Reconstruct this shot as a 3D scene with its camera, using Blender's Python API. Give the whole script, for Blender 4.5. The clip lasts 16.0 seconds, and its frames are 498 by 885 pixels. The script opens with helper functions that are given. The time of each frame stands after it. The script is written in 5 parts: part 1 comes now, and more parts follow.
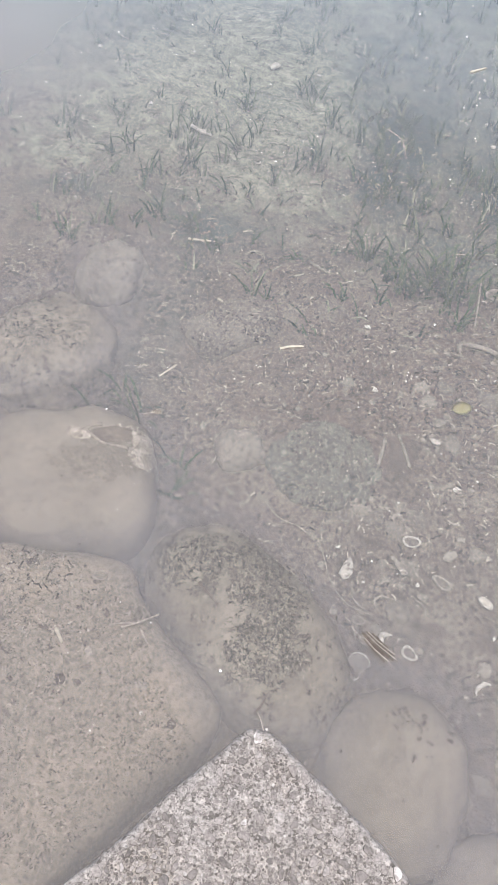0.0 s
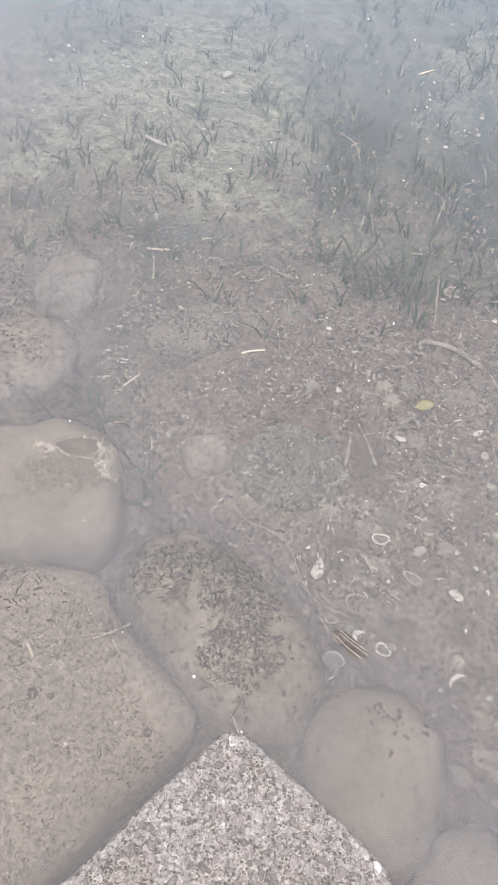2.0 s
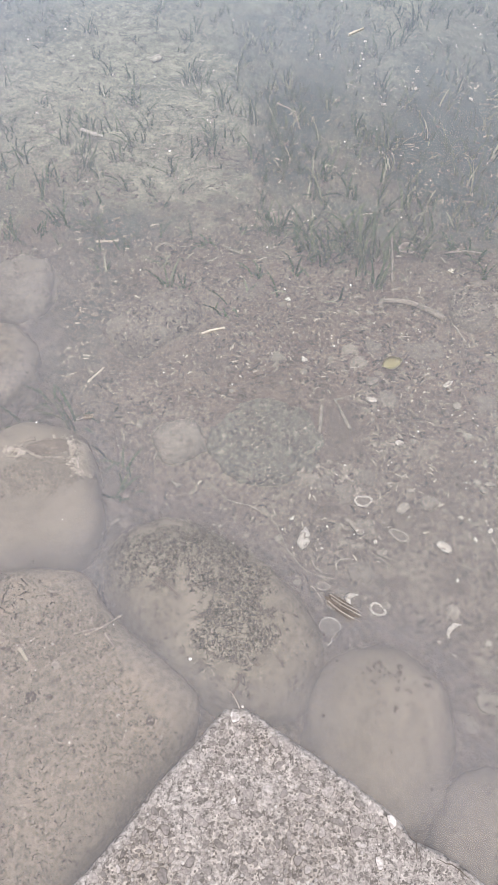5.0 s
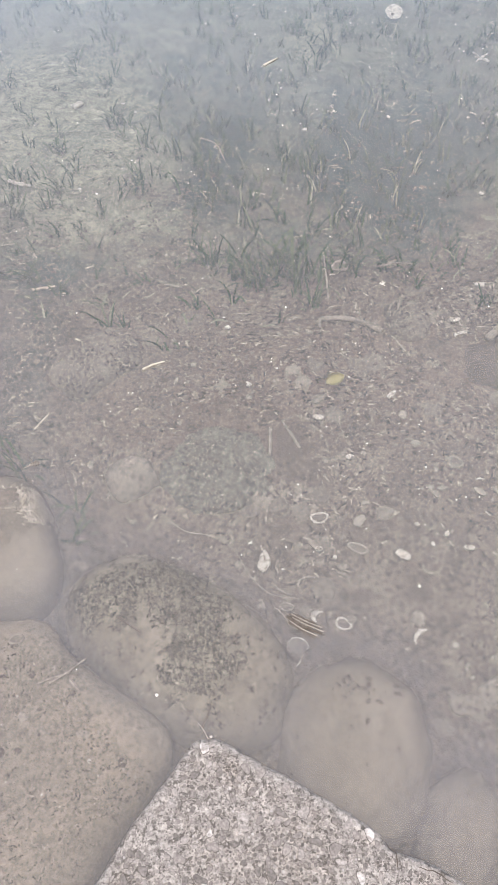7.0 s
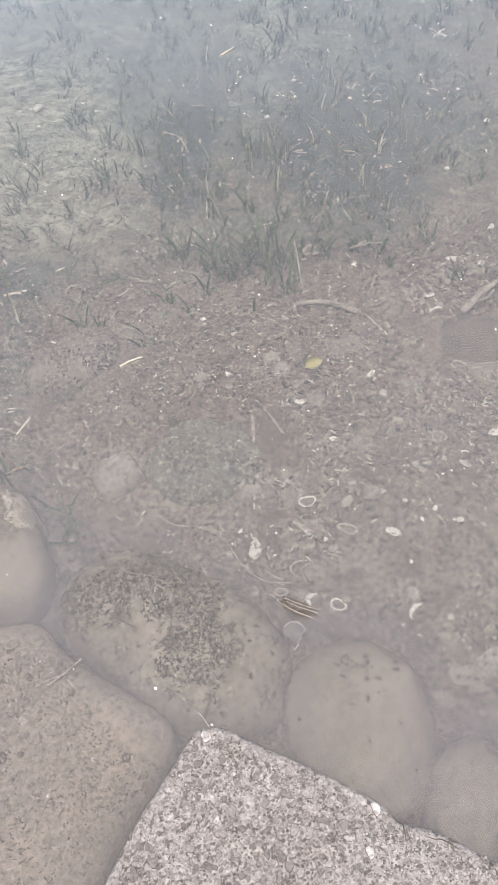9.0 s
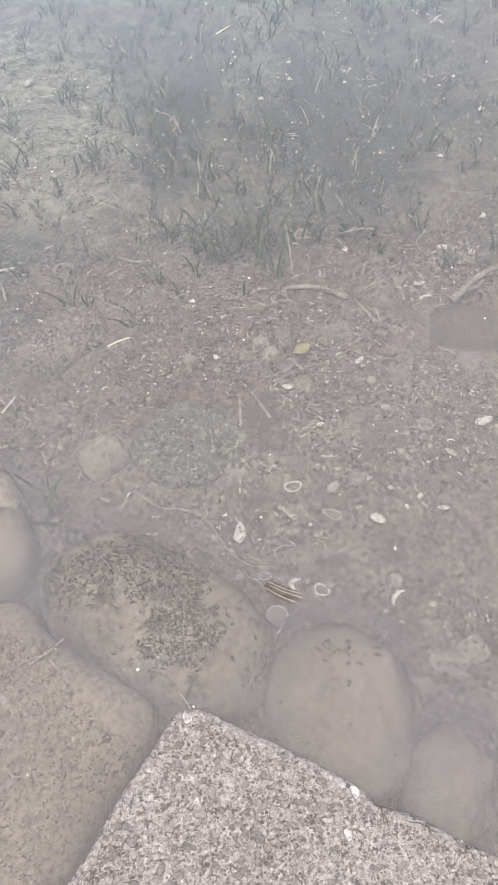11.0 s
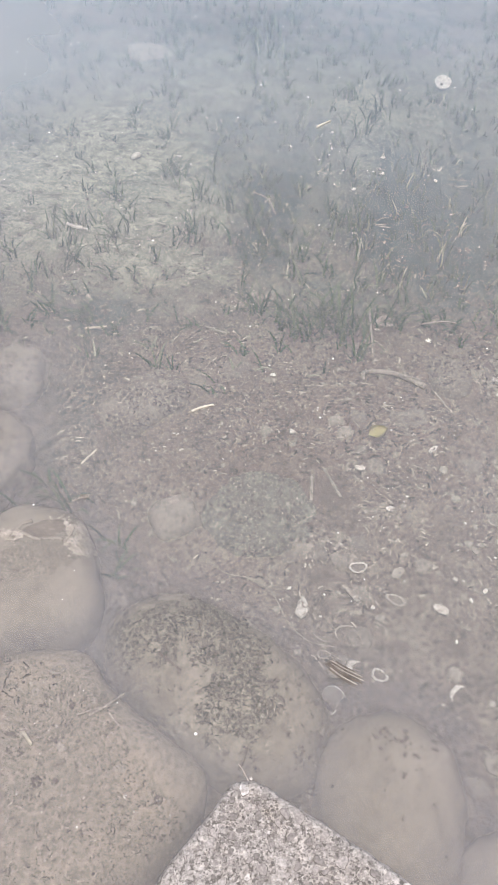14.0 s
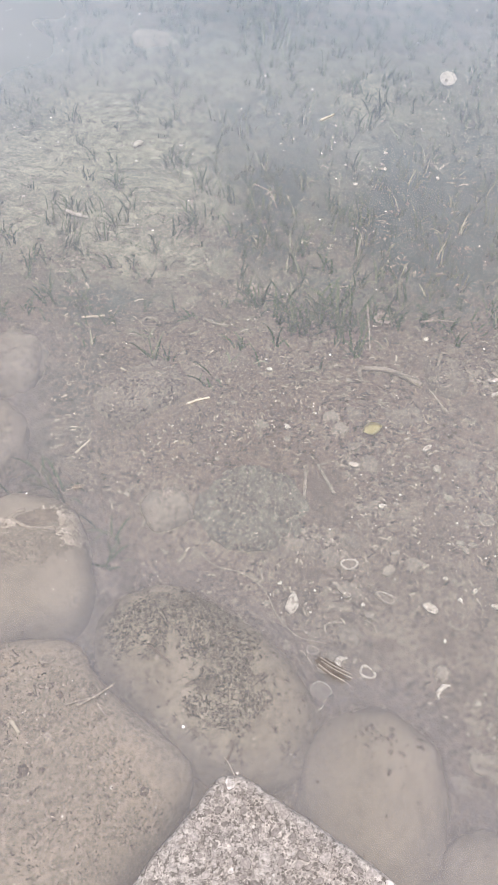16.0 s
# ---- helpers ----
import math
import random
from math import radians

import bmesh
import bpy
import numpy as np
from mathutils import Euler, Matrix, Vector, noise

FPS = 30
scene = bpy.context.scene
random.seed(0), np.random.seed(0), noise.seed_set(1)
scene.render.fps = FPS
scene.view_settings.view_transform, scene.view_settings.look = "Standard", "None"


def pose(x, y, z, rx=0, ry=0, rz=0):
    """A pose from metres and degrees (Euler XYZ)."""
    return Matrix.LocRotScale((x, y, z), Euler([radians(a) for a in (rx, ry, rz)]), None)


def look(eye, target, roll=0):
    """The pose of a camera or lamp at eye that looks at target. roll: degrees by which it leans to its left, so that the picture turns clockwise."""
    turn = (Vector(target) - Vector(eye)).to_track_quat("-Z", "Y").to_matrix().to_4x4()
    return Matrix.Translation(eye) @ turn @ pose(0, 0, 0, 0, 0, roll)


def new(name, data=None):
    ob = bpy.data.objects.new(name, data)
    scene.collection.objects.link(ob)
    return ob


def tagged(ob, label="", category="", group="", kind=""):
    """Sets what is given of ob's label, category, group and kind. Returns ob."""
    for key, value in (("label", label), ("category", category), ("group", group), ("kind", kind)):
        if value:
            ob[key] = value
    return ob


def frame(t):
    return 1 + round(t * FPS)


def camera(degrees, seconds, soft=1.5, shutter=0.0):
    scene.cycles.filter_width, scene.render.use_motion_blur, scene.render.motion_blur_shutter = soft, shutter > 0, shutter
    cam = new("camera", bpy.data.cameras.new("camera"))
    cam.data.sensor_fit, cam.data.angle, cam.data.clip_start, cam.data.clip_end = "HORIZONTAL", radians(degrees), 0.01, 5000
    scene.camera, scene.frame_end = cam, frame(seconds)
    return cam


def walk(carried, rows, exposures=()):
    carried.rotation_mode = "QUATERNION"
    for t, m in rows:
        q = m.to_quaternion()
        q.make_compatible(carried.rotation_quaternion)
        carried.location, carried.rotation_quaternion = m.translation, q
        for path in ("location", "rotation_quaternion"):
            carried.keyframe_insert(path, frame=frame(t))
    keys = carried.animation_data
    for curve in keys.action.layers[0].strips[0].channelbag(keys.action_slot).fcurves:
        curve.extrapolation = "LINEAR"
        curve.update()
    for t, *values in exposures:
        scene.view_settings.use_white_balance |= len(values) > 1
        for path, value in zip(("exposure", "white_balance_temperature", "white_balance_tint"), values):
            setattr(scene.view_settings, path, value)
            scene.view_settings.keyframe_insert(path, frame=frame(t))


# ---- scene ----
cam = camera(34.9, 16.0, soft=1.1)
PATH = [
    (0, (0.052, -0.012, 1.682), (0.043, 1.225, 0.11), 12.4),
    (0.5, (0.056, -0.003, 1.677), (0.074, 1.216, 0.092), 13.2),
    (1, (0.072, 0.001, 1.686), (0.076, 1.212, 0.094), 12.1),
    (1.5, (0.059, -0.02, 1.681), (0.05, 1.22, 0.111), 11.2),
    (2, (0.079, -0.02, 1.687), (0.128, 1.241, 0.136), 11.8),
    (2.5, (0.108, -0.023, 1.685), (0.177, 1.236, 0.133), 10.5),
    (3, (0.106, -0.014, 1.69), (0.175, 1.231, 0.126), 9.1),
    (5.5, (0.137, -0.037, 1.663), (0.232, 1.199, 0.094), 5.3),
    (6, (0.157, -0.044, 1.663), (0.279, 1.198, 0.1), 5.0),
    (6.5, (0.182, -0.046, 1.67), (0.329, 1.211, 0.121), 3.1),
    (7, (0.186, -0.044, 1.675), (0.342, 1.246, 0.155), 2.0),
    (7.5, (0.184, -0.049, 1.673), (0.363, 1.242, 0.155), 2.7),
    (8, (0.203, -0.053, 1.672), (0.42, 1.248, 0.169), 3.2),
    (8.5, (0.206, -0.06, 1.675), (0.415, 1.232, 0.162), 2.0),
    (9, (0.205, -0.059, 1.663), (0.384, 1.218, 0.134), -1.4),
    (9.5, (0.212, -0.056, 1.663), (0.409, 1.209, 0.127), -1.1),
    (12, (0.168, -0.064, 1.653), (0.362, 1.176, 0.096), 2.3),
    (12.5, (0.149, -0.071, 1.668), (0.327, 1.191, 0.126), 2.4),
    (13, (0.148, -0.064, 1.678), (0.29, 1.249, 0.177), 1.7),
    (13.5, (0.126, -0.069, 1.696), (0.263, 1.317, 0.261), 3.3),
    (14, (0.108, -0.072, 1.692), (0.22, 1.313, 0.253), 3.6),
    (14.5, (0.087, -0.075, 1.691), (0.204, 1.306, 0.249), 6.1),
    (15, (0.089, -0.074, 1.693), (0.219, 1.298, 0.244), 7.1),
    (15.5, (0.086, -0.068, 1.691), (0.221, 1.283, 0.222), 7.6),
    (16, (0.105, -0.064, 1.7), (0.233, 1.303, 0.245), 5.7),
]
walk(cam, [(t, look(eye, target, roll)) for t, eye, target, roll in PATH],
     exposures=[(0, 0.96, 6430, 9), (3.0, 0.94, 6500, 10), (9.0, 0.92, 6600, 10), (13.0, 0.93, 6560, 10), (14.2, 0.99, 6560, 10), (15, 1.0, 6720, 11), (16, 1.01, 6720, 11)])

# ---------------------------------------------------------------- world, sun
SUN_EL, SUN_ROT = 74.0, 195.0
world = bpy.data.worlds.new("sky")
scene.world = world
world.use_nodes = True
wn = world.node_tree.nodes
wl = world.node_tree.links
sky = wn.new("ShaderNodeTexSky")
sky.sky_type = "NISHITA"
sky.sun_disc = False
sky.sun_elevation = radians(SUN_EL)
sky.sun_rotation = radians(SUN_ROT)
sky.dust_density = 2.6
sky.air_density = 1.0
wn["Background"].inputs["Strength"].default_value = 0.13
wl.new(sky.outputs["Color"], wn["Background"].inputs["Color"])

sun = new("sun", bpy.data.lights.new("sun", "SUN"))
sun.data.energy = 1.9
sun.data.angle = radians(10)
sun.data.color = (1.0, 0.88, 0.74)
_a, _e = radians(SUN_ROT), radians(SUN_EL)
_dir = Vector((math.sin(_a) * math.cos(_e), math.cos(_a) * math.cos(_e), math.sin(_e)))
sun.rotation_euler = _dir.to_track_quat("Z", "Y").to_euler()
sun.location = _dir * 20

WATER_Z = 0.05


def bed_height(x, y):
    """Height of the sea bed: a shallow shelf with a few low swells."""
    h = -0.205 + 0.07 * min(max((y - 0.9) / 1.8, 0.0), 1.0)
    if y > 5.0:
        h -= 0.02 * (y - 5.0) if y < 60 else 1.1
    h += 0.022 * noise.noise((x * 1.6, y * 1.6, 3.1)) + 0.008 * noise.noise((x * 6.0, y * 6.0, 7.7))
    return h


# ---------------------------------------------------------------- materials
def ramp(nodes, stops):
    r = nodes.new("ShaderNodeValToRGB")
    el = r.color_ramp.elements
    while len(el) < len(stops):
        el.new(0.5)
    for e, (p, c) in zip(el, stops):
        e.position, e.color = p, (*c, 1)
    return r


def rock_material(name, stops, scale=9.0, fine=70.0, fine_amount=0.35, rough=0.85, bump=0.4, bump_size=0.006, spots=None, vary=0.0, spec=0.3, swirl=0.0):
    """Two scales of colour, two of relief; spots = (colour, size, threshold)."""
    m = bpy.data.materials.new(name)
    m.use_nodes = True
    n, l = m.node_tree.nodes, m.node_tree.links
    b = n["Principled BSDF"]
    b.inputs["Roughness"].default_value = rough
    b.inputs["Specular IOR Level"].default_value = spec
    geo = n.new("ShaderNodeNewGeometry")
    big = n.new("ShaderNodeTexNoise")
    big.inputs["Scale"].default_value = scale
    big.inputs["Detail"].default_value = 5
    big.inputs["Roughness"].default_value = 0.6
    small = n.new("ShaderNodeTexNoise")
    small.inputs["Scale"].default_value = fine
    small.inputs["Detail"].default_value = 4
    small.inputs["Roughness"].default_value = 0.65
    small.inputs["Distortion"].default_value = swirl
    l.new(geo.outputs["Position"], big.inputs["Vector"])
    l.new(geo.outputs["Position"], small.inputs["Vector"])
    r = ramp(n, stops)
    l.new(big.outputs["Fac"], r.inputs["Fac"])
    mix = n.new("ShaderNodeMix")
    mix.data_type, mix.blend_type = "RGBA", "OVERLAY"
    mix.inputs["Factor"].default_value = fine_amount
    l.new(r.outputs["Color"], mix.inputs["A"])
    grey = ramp(n, [(0.3, (0.12, 0.12, 0.12)), (0.7, (0.88, 0.88, 0.88))])
    l.new(small.outputs["Fac"], grey.inputs["Fac"])
    l.new(grey.outputs["Color"], mix.inputs["B"])
    out = mix.outputs["Result"]
    if spots:
        colour, size, limit = spots
        v = n.new("ShaderNodeTexNoise")
        v.inputs["Scale"].default_value = size
        v.inputs["Detail"].default_value = 6
        v.inputs["Roughness"].default_value = 0.75
        v.inputs["Distortion"].default_value = swirl
        l.new(geo.outputs["Position"], v.inputs["Vector"])
        cut = ramp(n, [(limit - 0.03, (0, 0, 0)), (limit + 0.03, (1, 1, 1))])
        l.new(v.outputs["Fac"], cut.inputs["Fac"])
        sm = n.new("ShaderNodeMix")
        sm.data_type = "RGBA"
        l.new(cut.outputs["Color"], sm.inputs["Factor"])
        l.new(out, sm.inputs["A"])
        sm.inputs["B"].default_value = (*colour, 1)
        out = sm.outputs["Result"]
    if vary:
        info = n.new("ShaderNodeObjectInfo")
        hsv = n.new("ShaderNodeHueSaturation")
        mr = n.new("ShaderNodeMapRange")
        mr.inputs["To Min"].default_value, mr.inputs["To Max"].default_value = 1 - vary, 1 + vary
        l.new(info.outputs["Random"], mr.inputs["Value"])
        l.new(mr.outputs["Result"], hsv.inputs["Value"])
        l.new(out, hsv.inputs["Color"])
        out = hsv.outputs["Color"]
    l.new(out, b.inputs["Base Color"])
    bm1 = n.new("ShaderNodeBump")
    bm1.inputs["Strength"].default_value = bump
    bm1.inputs["Distance"].default_value = bump_size
    l.new(small.outputs["Fac"], bm1.inputs["Height"])
    l.new(bm1.outputs["Normal"], b.inputs["Normal"])
    return m


def island_material(name, stops, rough=0.7, spec=0.3, fine=160.0):
    """Colour picked piece by piece in a joined mesh, with a fine grain."""
    m = bpy.data.materials.new(name)
    m.use_nodes = True
    n, l = m.node_tree.nodes, m.node_tree.links
    b = n["Principled BSDF"]
    b.inputs["Roughness"].default_value = rough
    b.inputs["Specular IOR Level"].default_value = spec
    geo = n.new("ShaderNodeNewGeometry")
    r = ramp(n, stops)
    l.new(geo.outputs["Random Per Island"], r.inputs["Fac"])
    t = n.new("ShaderNodeTexNoise")
    t.inputs["Scale"].default_value = fine
    t.inputs["Detail"].default_value = 3
    l.new(geo.outputs["Position"], t.inputs["Vector"])
    g = ramp(n, [(0.3, (0.6, 0.6, 0.6)), (0.7, (1.15, 1.15, 1.15))])
    l.new(t.outputs["Fac"], g.inputs["Fac"])
    mx = n.new("ShaderNodeMix")
    mx.data_type, mx.blend_type = "RGBA", "MULTIPLY"
    mx.inputs["Factor"].default_value = 1
    l.new(r.outputs["Color"], mx.inputs["A"])
    l.new(g.outputs["Color"], mx.inputs["B"])
    l.new(mx.outputs["Result"], b.inputs["Base Color"])
    return m


def piece_material(name, stops, rough=0.75, fine=220.0):
    """Colour picked object by object, with fine grain."""
    m = island_material(name, stops, rough, 0.3, fine)
    n, l = m.node_tree.nodes, m.node_tree.links
    info = n.new("ShaderNodeObjectInfo")
    r = [x for x in n if x.bl_idname == "ShaderNodeValToRGB"][0]
    l.new(info.outputs["Random"], r.inputs["Fac"])
    return m


def bed_material():
    m = bpy.data.materials.new("sea_bed_silt")
    m.use_nodes = True
    n, l = m.node_tree.nodes, m.node_tree.links
    b = n["Principled BSDF"]
    b.inputs["Roughness"].default_value = 0.95
    b.inputs["Specular IOR Level"].default_value = 0.1
    geo = n.new("ShaderNodeNewGeometry")

    def tex(scale, detail, rough=0.6):
        t = n.new("ShaderNodeTexNoise")
        t.inputs["Scale"].default_value = scale
        t.inputs["Detail"].default_value = detail
        t.inputs["Roughness"].default_value = rough
        l.new(geo.outputs["Position"], t.inputs["Vector"])
        return t

    def blend(a, bb, fac, kind="MIX"):
        x = n.new("ShaderNodeMix")
        x.data_type, x.blend_type = "RGBA", kind
        l.new(a, x.inputs["A"])
        l.new(bb, x.inputs["B"])
        if isinstance(fac, float):
            x.inputs["Factor"].default_value = fac
        else:
            l.new(fac, x.inputs["Factor"])
        return x.outputs["Result"]

    def attr(name, low, high, size, ragged=2.2):
        a = n.new("ShaderNodeAttribute")
        a.attribute_name = name
        t = tex(size, 6, 0.7)
        add = n.new("ShaderNodeMath")
        add.operation = "MULTIPLY_ADD"
        add.inputs[1].default_value = ragged
        l.new(t.outputs["Fac"], add.inputs[0])
        l.new(a.outputs["Fac"], add.inputs[2])
        mr = n.new("ShaderNodeMapRange")
        mr.interpolation_type = "SMOOTHSTEP"
        mr.inputs["From Min"].default_value, mr.inputs["From Max"].default_value = low, high
        l.new(add.outputs[0], mr.inputs["Value"])
        return mr.outputs["Result"]

    silt = ramp(n, BED_SILT)
    l.new(tex(5.0, 6).outputs["Fac"], silt.inputs["Fac"])
    sand = ramp(n, BED_SAND)
    l.new(tex(15.0, 5, 0.75).outputs["Fac"], sand.inputs["Fac"])
    weed = ramp(n, BED_WEED)
    l.new(tex(14.0, 5, 0.7).outputs["Fac"], weed.inputs["Fac"])
    rust = ramp(n, BED_RUST)
    l.new(tex(9.0, 5, 0.65).outputs["Fac"], rust.inputs["Fac"])
    c = blend(silt.outputs["Color"], rust.outputs["Color"], attr("rust", 1.0, 2.0, 4.0))
    film = ramp(n, BED_FILM)
    l.new(tex(11.0, 5, 0.7).outputs["Fac"], film.inputs["Fac"])
    c = blend(c, film.outputs["Color"], attr("film", 0.7, 1.5, 5.0, 1.4))
    c = blend(c, sand.outputs["Color"], attr("sand", 0.9, 2.1, 9.0, 1.7))
    c = blend(c, weed.outputs["Color"], attr("weed", 0.8, 1.75, 4.0, 1.7))
    rubble = ramp(n, BED_RUBBLE)
    l.new(tex(60.0, 4, 0.7).outputs["Fac"], rubble.inputs["Fac"])
    c = blend(c, rubble.outputs["Color"], attr("rubble", 1.3, 1.9, 24.0))
    mud = ramp(n, BED_MUD)
    l.new(tex(12.0, 4).outputs["Fac"], mud.inputs["Fac"])
    smooth_mud = attr("mud", 1.0, 1.35, 8.0, 1.0)
    mid = tex(24.0, 5, 0.7)
    gm = ramp(n, [(0.32, (0.15, 0.15, 0.15)), (0.68, (0.85, 0.85, 0.85))])
    l.new(mid.outputs["Fac"], gm.inputs["Fac"])
    c = blend(c, gm.outputs["Color"], 0.32, "OVERLAY")
    fine = tex(75.0, 4, 0.65)
    g = ramp(n, [(0.3, (0.1, 0.1, 0.1)), (0.7, (0.9, 0.9, 0.9))])
    l.new(fine.outputs["Fac"], g.inputs["Fac"])
    c = blend(c, g.outputs["Color"], 0.65, "OVERLAY")
    c = blend(c, mud.outputs["Color"], smooth_mud)
    l.new(c, b.inputs["Base Color"])
    bp = n.new("ShaderNodeBump")
    bp.inputs["Strength"].default_value = 0.8
    bp.inputs["Distance"].default_value = 0.012
    l.new(fine.outputs["Fac"], bp.inputs["Height"])
    l.new(bp.outputs["Normal"], b.inputs["Normal"])
    return m


def water_material():
    """Calm, slightly turbid water: thin silt plus painted haze under a mirror-like surface."""
    m = bpy.data.materials.new("turbid_water")
    m.use_nodes = True
    n, l = m.node_tree.nodes, m.node_tree.links
    n.remove(n["Principled BSDF"])
    clear = n.new("ShaderNodeBsdfTransparent")
    clear.inputs["Color"].default_value = (0.96, 0.97, 0.96, 1)
    murk = n.new("ShaderNodeBsdfDiffuse")
    haze_attr = n.new("ShaderNodeAttribute")
    haze_attr.attribute_name = "sky_haze"
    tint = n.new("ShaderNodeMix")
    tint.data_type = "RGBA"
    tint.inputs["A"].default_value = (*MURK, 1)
    tint.inputs["B"].default_value = (*MURK_SKY_HAZE, 1)
    l.new(haze_attr.outputs["Fac"], tint.inputs["Factor"])
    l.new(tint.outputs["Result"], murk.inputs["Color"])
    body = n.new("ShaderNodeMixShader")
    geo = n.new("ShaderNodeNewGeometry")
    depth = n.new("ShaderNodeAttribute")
    depth.attribute_name = "haze_load"
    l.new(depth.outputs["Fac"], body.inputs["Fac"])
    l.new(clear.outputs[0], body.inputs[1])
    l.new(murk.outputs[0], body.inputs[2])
    gloss = n.new("ShaderNodeBsdfGlossy")
    gloss.inputs["Roughness"].default_value = 0.02
    rip = n.new("ShaderNodeTexNoise")
    rip.inputs["Scale"].default_value = 5.0
    rip.inputs["Detail"].default_value = 2
    l.new(geo.outputs["Position"], rip.inputs["Vector"])
    bp = n.new("ShaderNodeBump")
    bp.inputs["Strength"].default_value = 0.03
    bp.inputs["Distance"].default_value = 0.01
    l.new(rip.outputs["Fac"], bp.inputs["Height"])
    l.new(bp.outputs["Normal"], gloss.inputs["Normal"])
    fr = n.new("ShaderNodeFresnel")
    fr.inputs["IOR"].default_value = 1.33
    top = n.new("ShaderNodeMixShader")
    l.new(fr.outputs[0], top.inputs["Fac"])
    l.new(body.outputs[0], top.inputs[1])
    l.new(gloss.outputs[0], top.inputs[2])
    l.new(top.outputs[0], n["Material Output"].inputs["Surface"])
    return m


def haze_sheet_material():
    """Translucent sheet inside the water; haze is painted into its colour."""
    m = bpy.data.materials.new("cleft_haze")
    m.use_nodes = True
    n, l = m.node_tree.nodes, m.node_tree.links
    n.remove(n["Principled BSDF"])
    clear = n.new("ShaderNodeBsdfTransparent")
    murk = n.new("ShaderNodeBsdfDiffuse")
    murk.inputs["Color"].default_value = (*HAZE_DEEP, 1)
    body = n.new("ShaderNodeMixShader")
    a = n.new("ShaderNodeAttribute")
    a.attribute_name = "haze_load"
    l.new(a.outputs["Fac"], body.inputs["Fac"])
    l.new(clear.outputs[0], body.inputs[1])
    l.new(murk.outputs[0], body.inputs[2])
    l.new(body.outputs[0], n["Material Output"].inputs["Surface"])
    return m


BED_SILT = [(0.3, (0.132, 0.112, 0.095)), (0.5, (0.188, 0.16, 0.138)), (0.72, (0.265, 0.23, 0.2))]
BED_SAND = [(0.34, (0.165, 0.173, 0.135)), (0.64, (0.43, 0.443, 0.35))]
BED_WEED = [(0.3, (0.03, 0.05, 0.05)), (0.7, (0.088, 0.125, 0.116))]
BED_FILM = [(0.3, (0.12, 0.13, 0.108)), (0.7, (0.235, 0.25, 0.205))]
BED_RUBBLE = [(0.36, (0.13, 0.112, 0.096)), (0.5, (0.27, 0.24, 0.21)), (0.66, (0.44, 0.405, 0.36))]
BED_MUD = [(0.3, (0.122, 0.1, 0.086)), (0.7, (0.158, 0.132, 0.115))]
BED_RUST = [(0.3, (0.142, 0.11, 0.09)), (0.7, (0.24, 0.194, 0.163))]
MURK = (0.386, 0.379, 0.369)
# bluish sky haze painted into the far water's colour
MURK_SKY_HAZE = (0.408, 0.442, 0.458)
# violet-grey haze painted on the sheets in the clefts
HAZE_DEEP = (0.275, 0.26, 0.312)

M_BED = bed_material()
M_WATER = water_material()
M_HAZE = haze_sheet_material()
M_SILTY = rock_material("silt_coated_stone", [(0.3, (0.208, 0.184, 0.158)), (0.6, (0.282, 0.252, 0.22))], 5, 60, 0.22, 0.9, 0.3, 0.003)
M_BEDSTONE = rock_material("bed_coloured_stone", [(0.3, (0.165, 0.147, 0.128)), (0.65, (0.24, 0.214, 0.188))], 9, 60, 0.5, 0.9, 0.7, 0.007, ((0.33, 0.302, 0.267), 40, 0.60))
M_FLATSTONE = rock_material("pale_flat_stone", [(0.3, (0.23, 0.205, 0.18)), (0.7, (0.33, 0.30, 0.265))], 30, 160, 0.4, 0.9, 0.4, 0.002, vary=0.15)
M_SILTY_ROUGH = rock_material("rough_silty_stone", [(0.3, (0.19, 0.165, 0.14)), (0.6, (0.30, 0.265, 0.225))], 7, 55, 0.5, 0.9, 0.5, 0.006, ((0.13, 0.11, 0.095), 16, 0.60))
M_PALE = rock_material("pale_weathered_stone", [(0.3, (0.24, 0.221, 0.19)), (0.65, (0.345, 0.318, 0.278))], 8, 60, 0.5, 0.9, 0.5, 0.005, ((0.2, 0.178, 0.152), 30, 0.62))
M_MOSSY = rock_material("algae_stone", [(0.3, (0.178, 0.156, 0.133)), (0.6, (0.265, 0.235, 0.202))], 7, 60, 0.35, 0.9, 0.5, 0.006, ((0.14, 0.124, 0.104), 34, 0.61))
M_GRANITE = rock_material("brown_granite", [(0.33, (0.225, 0.197, 0.172)), (0.5, (0.275, 0.241, 0.208)), (0.66, (0.35, 0.296, 0.242))], 3.0, 90, 0.55, 0.9, 0.9, 0.006, ((0.215, 0.188, 0.162), 45, 0.60))
M_DARKSTONE = rock_material("dark_mud_stone", [(0.3, (0.085, 0.069, 0.06)), (0.7, (0.14, 0.115, 0.10))], 6, 60, 0.35, 0.9, 0.3, 0.004)
M_GREENSTONE = rock_material("green_filmed_stone", [(0.3, (0.13, 0.13, 0.11)), (0.7, (0.205, 0.205, 0.175))], 11, 80, 0.65, 0.9, 0.9, 0.010, ((0.33, 0.315, 0.28), 42, 0.59))
M_CONCRETE = rock_material("worn_concrete", [(0.3, (0.265, 0.244, 0.224)), (0.7, (0.435, 0.402, 0.37))], 40, 150, 0.72, 0.85, 1.0, 0.006, ((0.125, 0.113, 0.102), 98, 0.55), swirl=0.5)
M_AGG = piece_material("aggregate_pebble", [(0.0, (0.175, 0.158, 0.146)), (0.4, (0.235, 0.212, 0.197)), (0.75, (0.30, 0.272, 0.252)), (1.0, (0.40, 0.37, 0.345))], 0.75)
